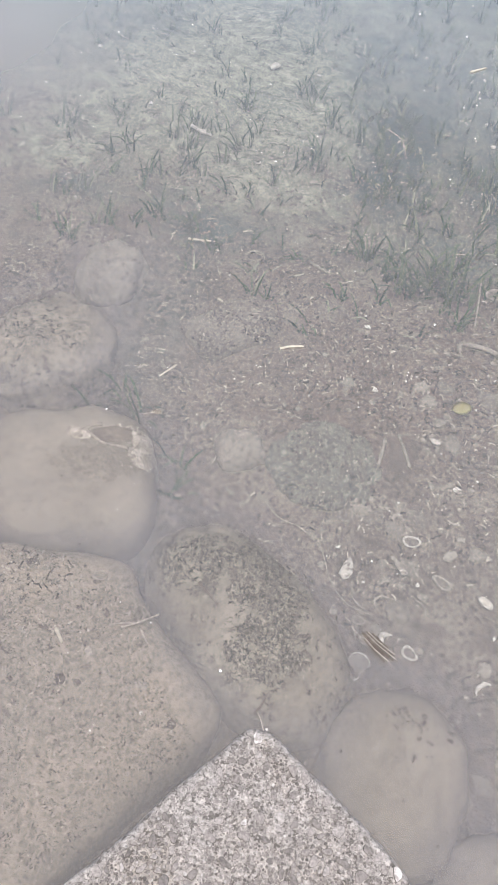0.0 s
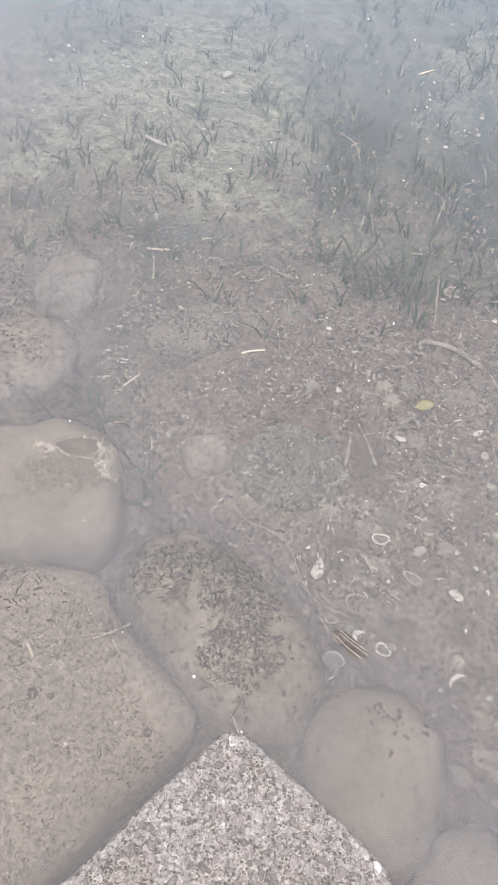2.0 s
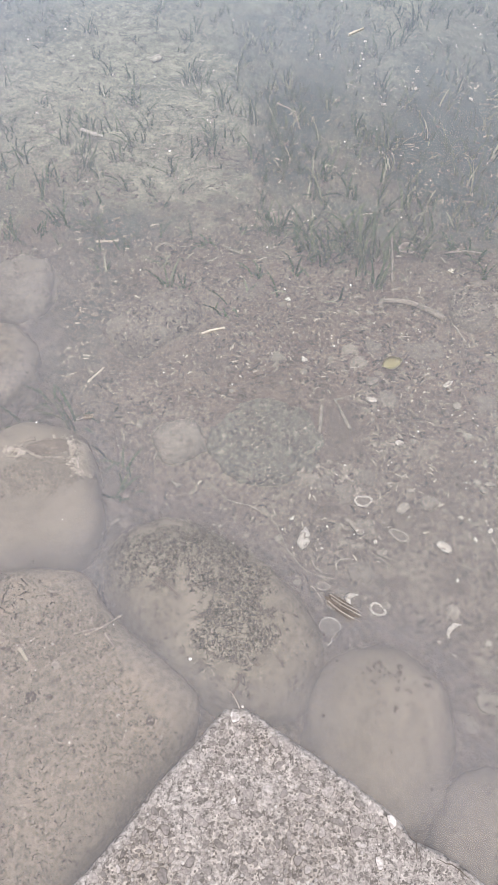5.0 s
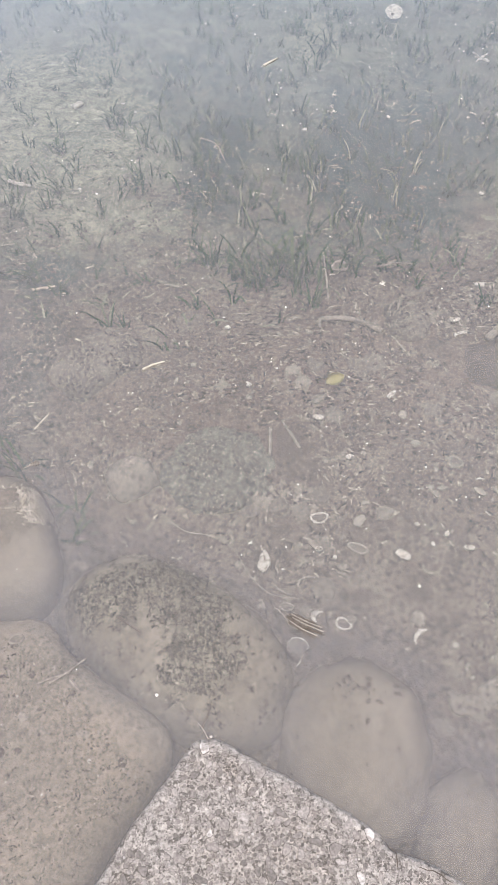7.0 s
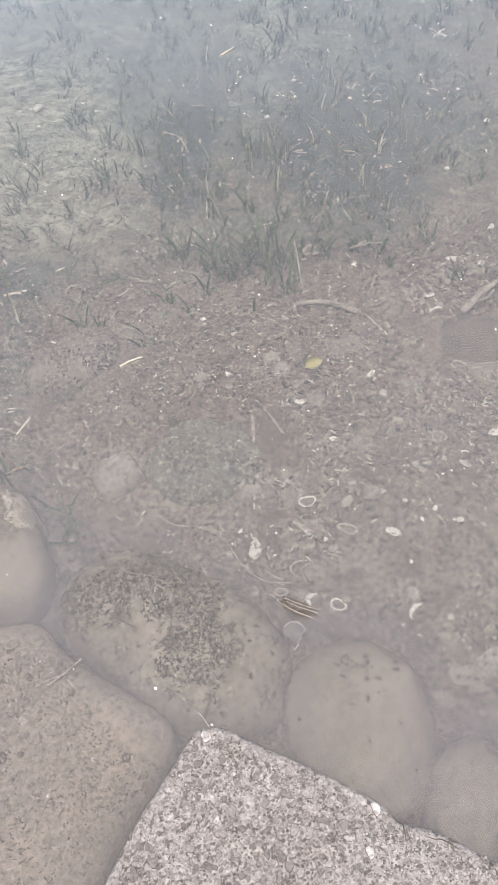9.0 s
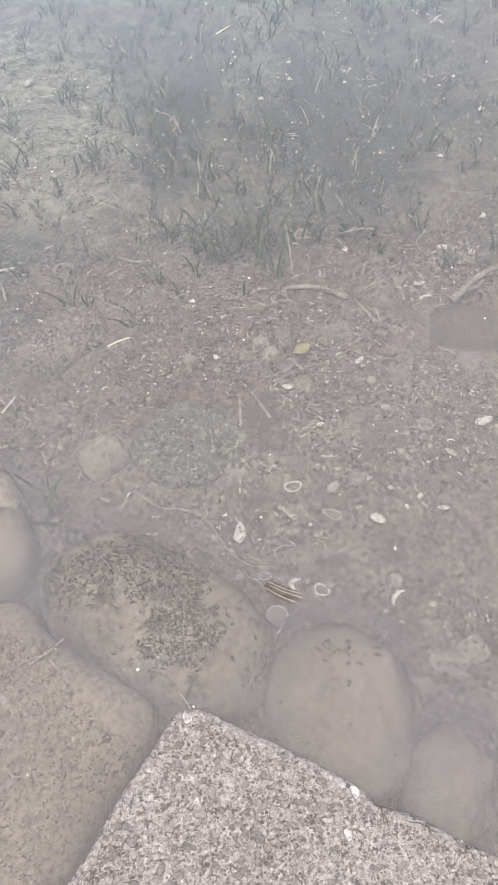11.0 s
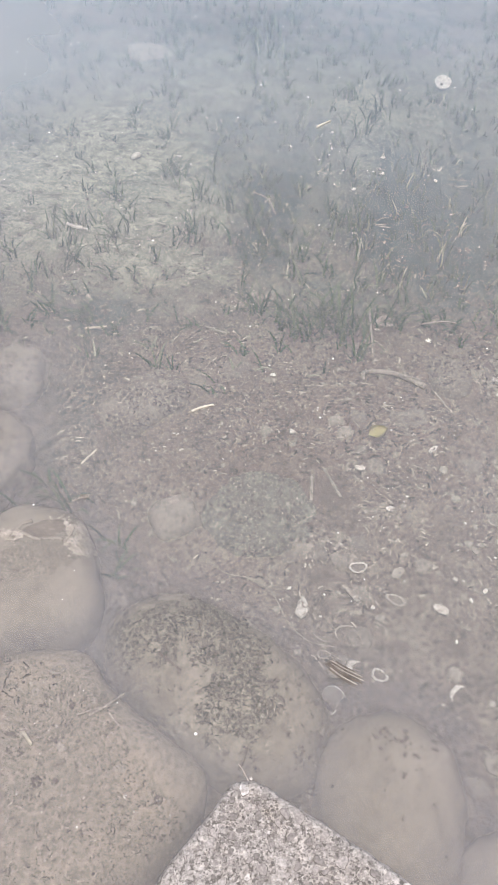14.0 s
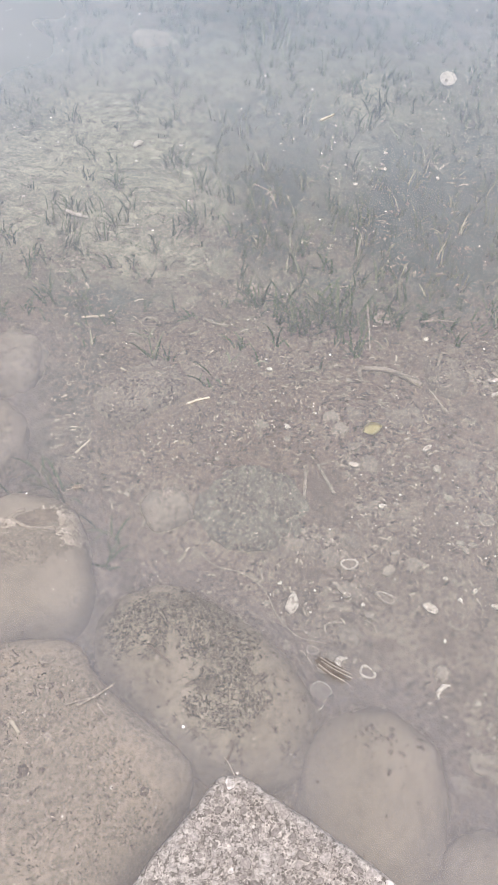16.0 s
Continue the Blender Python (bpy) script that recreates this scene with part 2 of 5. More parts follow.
M_RIM = rock_material("mortar_line", [(0.4, (0.07, 0.062, 0.056)), (0.6, (0.19, 0.172, 0.158))], 90, 200, 0.3, 0.9, 0.3, 0.001)
M_SPOT = rock_material("dark_spot", [(0.3, (0.125, 0.108, 0.094)), (0.7, (0.18, 0.156, 0.135))], 40, 120, 0.3, 0.9, 0.3, 0.002)
M_AGG_FINE = island_material("aggregate_grit", [(0.0, (0.13, 0.118, 0.11)), (0.4, (0.24, 0.218, 0.204)), (0.85, (0.38, 0.352, 0.328)), (1.0, (0.50, 0.475, 0.45))], 0.8)
M_WHITE = rock_material("white_quartz", [(0.35, (0.27, 0.245, 0.225)), (0.65, (0.60, 0.57, 0.54))], 70, 200, 0.5, 0.6, 0.4, 0.002)
M_SHELL = rock_material("white_shell", [(0.35, (0.46, 0.43, 0.39)), (0.65, (0.78, 0.76, 0.71))], 60, 260, 0.3, 0.5, 0.3, 0.001, vary=0.1)
M_SHELL_DULL = rock_material("dull_shell", [(0.3, (0.23, 0.203, 0.18)), (0.7, (0.39, 0.36, 0.32))], 50, 220, 0.35, 0.6, 0.3, 0.001, vary=0.15)
M_OYSTER = rock_material("pitted_shell", [(0.3, (0.50, 0.47, 0.43)), (0.7, (0.74, 0.72, 0.68))], 60, 260, 0.3, 0.6, 0.3, 0.001, ((0.20, 0.175, 0.155), 75, 0.56))
M_SHELL_DARK = rock_material("shell_inside", [(0.3, (0.15, 0.13, 0.115)), (0.7, (0.26, 0.23, 0.2))], 60, 240, 0.35, 0.7, 0.3, 0.001)
M_LEAF = rock_material("yellow_leaf", [(0.3, (0.68, 0.63, 0.27)), (0.7, (0.80, 0.76, 0.42))], 45, 260, 0.25, 0.6, 0.2, 0.001)
M_WOOD = rock_material("waterlogged_wood", [(0.3, (0.22, 0.195, 0.17)), (0.7, (0.42, 0.385, 0.34))], 45, 220, 0.6, 0.85, 0.5, 0.002, vary=0.15)
M_WOOD_DARK = rock_material("dark_twig", [(0.3, (0.09, 0.075, 0.06)), (0.7, (0.17, 0.14, 0.115))], 40, 180, 0.3, 0.85, 0.4, 0.002)
M_REED = rock_material("dark_split_reed", [(0.3, (0.07, 0.058, 0.048)), (0.7, (0.15, 0.125, 0.105))], 60, 200, 0.4, 0.85, 0.4, 0.002)
M_BRANCH = rock_material("pale_bare_wood", [(0.3, (0.22, 0.195, 0.168)), (0.7, (0.42, 0.38, 0.33))], 30, 200, 0.5, 0.85, 0.5, 0.003)
M_STRAW = rock_material("pale_straw", [(0.3, (0.40, 0.36, 0.30)), (0.7, (0.60, 0.56, 0.48))], 40, 180, 0.25, 0.7, 0.3, 0.001, vary=0.15)
M_GRASS = island_material("seagrass_blade", [(0.0, (0.009, 0.024, 0.008)), (0.5, (0.02, 0.05, 0.016)), (0.8, (0.045, 0.092, 0.034)), (1.0, (0.11, 0.155, 0.075))], 0.6)
M_GRASS_FAR = island_material("silted_seagrass", [(0.0, (0.025, 0.052, 0.022)), (0.5, (0.06, 0.1, 0.046)), (0.82, (0.14, 0.18, 0.1)), (1.0, (0.40, 0.42, 0.33))], 0.7)
M_DEAD_GRASS = island_material("fallen_seagrass", [(0.0, (0.06, 0.075, 0.045)), (0.5, (0.15, 0.15, 0.11)), (0.8, (0.30, 0.29, 0.235)), (1.0, (0.56, 0.53, 0.46))], 0.8)
M_ALGAE = island_material("algae_turf", [(0.0, (0.042, 0.038, 0.029)), (0.45, (0.09, 0.081, 0.063)), (0.65, (0.17, 0.152, 0.125)), (0.86, (0.3, 0.27, 0.23)), (1.0, (0.46, 0.42, 0.37))], 0.85)
M_SCRAPS = island_material("granite_algae", [(0.0, (0.115, 0.1, 0.084)), (0.4, (0.175, 0.153, 0.13)), (0.6, (0.27, 0.24, 0.206)), (1.0, (0.50, 0.455, 0.4))], 0.85)
M_FILM = rock_material("brown_algae_film", [(0.3, (0.18, 0.157, 0.133)), (0.7, (0.25, 0.221, 0.19))], 40, 160, 0.45, 0.9, 0.5, 0.003)
M_SCAR = rock_material("bare_scar_stone", [(0.3, (0.15, 0.125, 0.105)), (0.7, (0.21, 0.178, 0.15))], 20, 110, 0.4, 0.9, 0.4, 0.003)
M_LITTER = island_material("dead_seagrass", [(0.0, (0.05, 0.042, 0.034)), (0.4, (0.105, 0.09, 0.075)), (0.6, (0.19, 0.163, 0.138)), (0.82, (0.32, 0.283, 0.242)), (1.0, (0.6, 0.55, 0.48))], 0.8)
M_CHIPS = island_material("shell_grit", [(0.0, (0.2, 0.175, 0.155)), (0.5, (0.34, 0.31, 0.28)), (0.8, (0.55, 0.52, 0.48)), (1.0, (0.9, 0.88, 0.85))], 0.6)
M_FLAKES = island_material("dull_flakes", [(0.0, (0.13, 0.11, 0.095)), (0.5, (0.21, 0.182, 0.158)), (0.8, (0.31, 0.277, 0.245)), (1.0, (0.46, 0.425, 0.385))], 0.8)
M_CRUST = island_material("pale_silt_crust", [(0.0, (0.17, 0.145, 0.12)), (0.25, (0.36, 0.32, 0.275)), (1.0, (0.58, 0.53, 0.47))], 0.85)
M_CRUST_SKIN = rock_material("pale_silt_skin", [(0.3, (0.33, 0.292, 0.25)), (0.65, (0.52, 0.475, 0.42))], 40, 180, 0.5, 0.9, 0.6, 0.004, ((0.19, 0.162, 0.137), 75, 0.57))
M_PEBBLES = island_material("small_pebbles", [(0.0, (0.12, 0.103, 0.09)), (0.5, (0.2, 0.174, 0.152)), (1.0, (0.33, 0.295, 0.262))], 0.8)
M_FOAM = island_material("floating_specks", [(0.0, (0.6, 0.58, 0.55)), (1.0, (0.9, 0.9, 0.88))], 0.5)


# ---------------------------------------------------------------- mesh helpers
def mesh_of(name, bm, material, smooth=True):
    me = bpy.data.meshes.new(name)
    bm.to_mesh(me)
    bm.free()
    me.materials.append(material)
    if smooth:
        for p in me.polygons:
            p.use_smooth = True
    return me


def part(name, bm, material, parent, label=""):
    ob = new(name, mesh_of(name, bm, material))
    ob.parent = parent
    return tagged(ob, label) if label else ob


def solo(name, bm, material, at, label, category, group="", kind="", turn=0.0):
    ob = new(name, mesh_of(name, bm, material))
    ob.location = at
    ob.rotation_euler = (0, 0, radians(turn))
    return tagged(ob, label, category, group, kind)


def holder(name, at, label, category, group="", turn=0.0):
    ob = new(name)
    ob.empty_display_size = 0.05
    ob.location = at
    ob.rotation_euler = (0, 0, radians(turn))
    return tagged(ob, label, category, group)


def raw_mesh(name, verts, faces, material, smooth=True):
    me = bpy.data.meshes.new(name)
    me.from_pydata(verts, [], faces)
    me.materials.append(material)
    if smooth:
        me.polygons.foreach_set("use_smooth", [True] * len(me.polygons))
    return me


FLAT = 3.2


def lump(a, b, c, square=2.4, rough=0.06, fine=0.012, seed=0.0, detail=5, taper=0.0):
    """A boulder: a flat-topped squared ellipsoid, lumpy at three scales."""
    bm = bmesh.new()
    bmesh.ops.create_icosphere(bm, subdivisions=detail, radius=1.0)
    mean = (a * b * c) ** (1 / 3)
    for v in bm.verts:
        d = v.co.normalized()
        plan = (abs(d.x) ** square + abs(d.y) ** square) ** (1 / square)
        r = (plan ** FLAT + abs(d.z) ** FLAT) ** (-1 / FLAT)
        p = Vector((d.x * r * a, d.y * r * b * (1 - taper * d.x), d.z * r * c))
        q = Vector((d.x * 1.7 + seed, d.y * 1.7, d.z * 1.7))
        k = rough * noise.noise(q) + rough * 0.6 * noise.noise(q * 2.3) + rough * 0.25 * noise.noise(q * 5.1)
        w = Vector((p.x, p.y, p.z + seed)) * 14
        p += d * (mean * k + fine * (noise.noise(w) * 0.6 + noise.noise(w * 2.7) * 0.4))
        v.co = p
    return bm


def tube(points, radii, sides=6, flat=1.0):
    """A tapered stick through points (3D), one ring per point."""
    bm = bmesh.new()
    rings = []
    pts = [Vector(p) for p in points]
    for i, p in enumerate(pts):
        d = (pts[min(i + 1, len(pts) - 1)] - pts[max(i - 1, 0)]).normalized()
        up = Vector((0, 0, 1)) if abs(d.z) < 0.9 else Vector((1, 0, 0))
        s = d.cross(up).normalized()
        u = s.cross(d)
        r = radii[i] if isinstance(radii, (list, tuple)) else radii
        rings.append([bm.verts.new(p + (s * math.cos(k * math.tau / sides) + u * flat * math.sin(k * math.tau / sides)) * r) for k in range(sides)])
    for r0, r1 in zip(rings, rings[1:]):
        for k in range(sides):
            bm.faces.new((r0[k], r0[(k + 1) % sides], r1[(k + 1) % sides], r1[k]))
    bm.faces.new(rings[0][::-1])
    bm.faces.new(rings[-1])
    return bm


def curve_points(knots, steps=5):
    """Catmull-Rom through the knots."""
    k = [Vector(p) for p in knots]
    k = [k[0] * 2 - k[1]] + k + [k[-1] * 2 - k[-2]]
    out = []
    for i in range(1, len(k) - 2):
        for s in range(steps):
            t = s / steps
            out.append(0.5 * ((2 * k[i]) + (k[i + 1] - k[i - 1]) * t + (2 * k[i - 1] - 5 * k[i] + 4 * k[i + 1] - k[i + 2]) * t * t
                              + (3 * k[i] - k[i - 1] - 3 * k[i + 1] + k[i + 2]) * t ** 3))
    return out + [k[-2]]


# ---------------------------------------------------------------- sea bed, water
# patches of ground cover: x, y, radius across, radius along, amount
SAND = [(-0.48, 3.9, 0.5, 0.45, 0.9), (-0.6, 3.35, 0.4, 0.35, 0.85), (-0.15, 3.6, 0.35, 0.4, 0.7), (-0.8, 2.95, 0.3, 0.3, 0.75), (-0.9, 2.62, 0.25, 0.2, 0.75), (-0.35, 3.0, 0.35, 0.3, 0.75), (-0.15, 2.72, 0.32, 0.2, 0.75),
        (0.1, 3.2, 0.22, 0.25, 0.55), (0.15, 2.62, 0.2, 0.14, 0.4), (0.88, 3.7, 0.13, 0.5, 0.75), (0.99, 4.35, 0.16, 0.3, 0.95), (0.25, 3.03, 0.12, 0.1, 0.5), (0.74, 3.05, 0.09, 0.16, 0.75), (0.3, 4.4, 0.6, 0.25, 0.4),
        (-0.25, 4.9, 0.2, 0.15, 0.6), (0.3, 4.9, 0.6, 0.2, 0.3), (1.5, 4.2, 0.4, 0.2, 0.3), (1.45, 2.75, 0.3, 0.2, 0.35), (1.35, 3.6, 0.25, 0.15, 0.3)]
WEED = [(0.85, 3.6, 1.0, 0.9, 0.28), (0.62, 2.45, 0.4, 0.16, 0.22), (0.42, 3.25, 0.17, 0.3, 0.9), (0.33, 2.9, 0.12, 0.12, 0.5), (1.06, 2.88, 0.26, 0.4, 1.2), (1.0, 3.4, 0.12, 0.3, 0.5), (-0.28, 2.38, 0.2, 0.14, 0.7), (1.5, 3.4, 0.4, 0.6, 0.45), (-0.8, 2.42, 0.13, 0.1, 0.65),
        (0.35, 3.9, 0.25, 0.4, 0.4), (-1.15, 4.2, 0.35, 0.6, 0.5), (0.7, 5.5, 1.8, 0.6, 0.45), (-0.12, 1.15, 0.09, 0.3, 0.3), (-0.3, 1.9, 0.15, 0.4, 0.35), (-0.75, 3.75, 0.15, 0.12, 0.4), (0.3, 2.75, 0.2, 0.1, 0.35)]
FILM = [(0.2, 3.6, 1.7, 0.75, 0.95), (0.5, 4.6, 2.2, 0.7, 0.8), (0.55, 2.5, 0.45, 0.2, 0.6), (1.6, 3.0, 0.6, 0.4, 0.5), (-0.45, 2.45, 0.4, 0.15, 0.5)]
RUBBLE = [(0.42, 1.31, 0.10, 0.05, 0.9), (0.5, 1.29, 0.07, 0.05, 0.7), (1.15, 2.03, 0.14, 0.10, 0.8), (0.27, 2.47, 0.12, 0.06, 0.7), (0.6, 1.6, 0.05, 0.04, 0.8), (0.66, 1.44, 0.07, 0.05, 0.7), (-0.05, 1.43, 0.04, 0.04, 0.6),
          (0.53, 1.13, 0.06, 0.06, 0.7), (-0.12, 1.15, 0.06, 0.05, 0.6), (1.35, 2.18, 0.14, 0.06, 0.7), (0.3, 1.8, 0.06, 0.04, 0.5), (0.05, 2.9, 0.1, 0.12, 0.5), (0.9, 1.7, 0.3, 0.2, 0.2), (1.2, 1.5, 0.3, 0.25, 0.2)]
MUD = [(0.5, 1.50, 0.075, 0.085, 1.0), (0.45, 1.205, 0.07, 0.035, 1.0), (0.36, 1.36, 0.08, 0.06, 0.6), (0.78, 0.99, 0.16, 0.05, 0.7), (1.22, 2.33, 0.12, 0.05, 0.8), (0.62, 0.99, 0.05, 0.04, 0.6), (-0.2, 1.75, 0.08, 0.12, 0.8), (1.25, 0.95, 0.3, 0.15, 0.6)]


RUST = [(1.1, 1.85, 0.6, 0.4, 0.8), (0.45, 1.75, 0.5, 0.25, 0.6), (1.5, 1.2, 0.5, 0.5, 0.6), (0.3, 2.25, 0.2, 0.12, 0.5), (0.0, 1.6, 0.25, 0.15, 0.4)]


def cover(patches, x, y):
    s = 0.0
    for px, py, rx, ry, a in patches:
        s += a * math.exp(-((x - px) / rx) ** 2 - ((y - py) / ry) ** 2)
    return min(s, 1.0)


def spread(lo, hi, step, far):
    near = list(np.arange(lo, hi, step))
    grow, d = [], step
    while sum(grow) < far:
        d *= 1.5
        grow.append(d)
    left, right = [], []
    p = lo
    for g in grow:
        p -= g
        left.append(p)
    p = near[-1]
    for g in grow:
        p += g
        right.append(p)
    return left[::-1] + near + right


def stone_gap(x, y, last=12):
    """Nearest distance to a boulder's foot, and that boulder's top."""
    best, top = 9.0, 0.0
    for bx, by, a, b, c, zc, turn, sq, ob in BOULDERS[:last]:
        if abs(x - bx) > 0.5 or abs(y - by) > 0.5:
            continue
        ca, sa = math.cos(radians(turn)), math.sin(radians(turn))
        u, v = (x - bx) * ca + (y - by) * sa, -(x - bx) * sa + (y - by) * ca
        d = ((abs(u / a) ** sq + abs(v / b) ** sq) ** (1 / sq) - 1) * min(a, b)
        if d < best:
            best, top = d, zc + c
    return best, top


def silt_bank(x, y, z):
    """Silt heaped against the foot of the stones."""
    d, top = stone_gap(x, y)
    if d > 0.2:
        return 0.0
    k = 0.5 + 0.6 * noise.noise((x * 9, y * 9, 6.0))
    return max(0.0, k) * 0.4 * min(0.12, top - z) * math.exp(-max(d, 0.0) / 0.03)


def build_bed():
    xs, ys = spread(-1.9, 2.6, 0.018, 900), spread(-0.2, 6.6, 0.02, 900)
    verts, kinds = [], (("sand", SAND, []), ("weed", WEED, []), ("rust", RUST, []), ("rubble", RUBBLE, []), ("mud", MUD, []), ("film", FILM, []))
    for y in ys:
        for x in xs:
            z = bed_height(x, y)
            near = -1.2 < x < 1.7 and 0.1 < y < 2.4
            if -1.9 <= x <= 2.6 and -0.2 <= y <= 6.6:
                z += (1 - min(1.0, 1.3 * cover(MUD, x, y))) * (0.007 * noise.noise((x * 18, y * 18, 1.0)) + 0.005 * noise.noise((x * 42, y * 42, 2.0)))
            if near:
                z += silt_bank(x, y, z)
            verts.append((x, y, z))
            inside = -2.5 <= x <= 3.2 and y <= 7.5
            for _, patches, amounts in kinds:
                amounts.append(cover(patches, x, y) if inside else 0.0)
    nx, ny = len(xs), len(ys)
    faces = [(j * nx + i, j * nx + i + 1, (j + 1) * nx + i + 1, (j + 1) * nx + i) for j in range(ny - 1) for i in range(nx - 1)]
    me = raw_mesh("sea_bed", verts, faces, M_BED)
    for nm, _, vals in kinds:
        at = me.attributes.new(nm, "FLOAT", "POINT")
        at.data.foreach_set("value", vals)
    return tagged(new("ground", me), "brown silty sea bed with pale sand patches", "sea bed", kind="structure")




# ---------------------------------------------------------------- boulders
BOULDERS = []


def boulder(name, x, y, a, b, top, turn, material, label, seed, square=2.4, rough=0.08, fine=0.008, sink=0.08, taper=0.0, category="boulder", group="boulders along the quay"):
    base = bed_height(x, y) - sink
    c = (top - base) / 2 if sink > 0.05 else (top - base)
    zc = top - c
    bm = lump(a, b, c, square, rough, fine, seed, 5 if a > 0.12 else 4, taper)
    ob = solo(name, bm, material, (x, y, zc), label, category, group, turn=turn)
    BOULDERS.append((x, y, a, b, c, zc, turn, square, ob))
    return ob


boulder("boulder", -0.405, 1.142, 0.235, 0.226, -0.012, 14, M_SILTY, "tan silt-covered boulder with a bare scar, under water", 3.0, 3.8, 0.09, 0.007, 0.15)
boulder("boulder", -0.63, 1.595, 0.24, 0.20, -0.05, 65, M_SILTY_ROUGH, "rough silt-covered boulder under murky water", 9.0, 2.3, 0.18, 0.014, 0.15)
boulder("boulder", -0.535, 1.985, 0.15, 0.115, -0.075, 88, M_PALE, "pale pitted stone leaning on a larger boulder", 14.0, 2.5, 0.17, 0.01, 0.12)
boulder("boulder", 0.135, 0.845, 0.315, 0.185, -0.02, 139, M_MOSSY, "brown boulder with dark algae turf beside the quay block", 21.0, 2.3, 0.08, 0.009, 0.15)
boulder("boulder", 0.528, 0.578, 0.215, 0.168, -0.055, 80, M_SILTY, "smooth tan silt-covered boulder with dark spots", 27.0, 2.4, 0.11, 0.006, 0.15, taper=0.12)
boulder("boulder", 0.718, 0.362, 0.156, 0.09, -0.085, 62, M_SILTY, "smooth low tan boulder beside the quay block", 33.0, 2.5, 0.20, 0.010, 0.15)
boulder("stone", 0.021, 1.402, 0.073, 0.066, -0.108, 22, M_PALE, "small pale rounded stone lying on silt", 41.0, 3.4, 0.13, 0.005, 0.04, category="stone", group="loose stones on the bed")
boulder("stone", 0.27, 1.425, 0.18, 0.155, -0.128, 47, M_GREENSTONE, "low flat stone under a greenish film", 47.0, 2.3, 0.16, 0.014, 0.04, category="stone", group="loose stones on the bed")
boulder("stone", -0.09, 1.88, 0.17, 0.105, -0.095, 42, M_BEDSTONE, "flat slanting stone dusted with silt", 55.5, 3.2, 0.13, 0.008, 0.05, category="stone", group="loose stones on the bed")
boulder("stone", 0.975, 2.01, 0.105, 0.085, -0.096, 83, M_BEDSTONE, "rounded brown stone beside a fallen branch", 58.0, 2.8, 0.14, 0.010, 0.05, category="stone", group="loose stones on the bed")
boulder("stone", 1.34, 1.755, 0.25, 0.11, -0.12, -15, M_DARKSTONE, "dark flat slab of stone on the bed", 63.0, 5.0, 0.08, 0.004, 0.05, category="stone", group="loose stones on the bed")
boulder("stone", -0.25, 4.93, 0.13, 0.11, -0.09, 20, M_PALE, "pale stone far out among seagrass", 68.0, 2.6, 0.10, 0.006, 0.05, category="stone", group="loose stones on the bed")

# flat pale stones lying in the silt
for fx, fy, fa, fb, ft in ((0.752, 0.615, 0.036, 0.032, 20), (0.83, 0.665, 0.055, 0.036, -20), (0.90, 0.69, 0.05, 0.036, 30), (0.769, 0.91, 0.024, 0.02, 80), (0.745, 1.247, 0.03, 0.024, 40),
                           (0.656, 1.606, 0.036, 0.032, 60), (0.617, 1.684, 0.034, 0.02, 35), (0.576, 1.762, 0.03, 0.024, 10), (0.628, 1.834, 0.035, 0.028, 0), (0.549, 1.82, 0.026, 0.018, 10),
                           (0.475, 0.94, 0.034, 0.028, 60), (0.53, 1.02, 0.04, 0.03, 0), (0.44, 1.29, 0.04, 0.028, 40), (0.5, 1.26, 0.03, 0.026, 70), (0.40, 1.3, 0.03, 0.02, 10), (0.97, 1.62, 0.035, 0.028, 10),
                           (1.21, 1.66, 0.05, 0.04, 0), (0.31, 1.77, 0.03, 0.022, 30), (1.06, 2.2, 0.05, 0.03, 20), (0.80, 1.82, 0.07, 0.05, 20), (0.22, 2.1, 0.06, 0.045, 60)):
    boulder("stone", fx, fy, fa, fb, bed_height(fx, fy) + 0.013, ft, M_BEDSTONE if fa > 0.032 and fy > 0.72 else M_FLATSTONE, "small flat stone half sunk in silt", 80 + fx * 13, 2.6, 0.30, 0.004, 0.02,
            category="stone", group="flat stones in the silt")


build_bed()


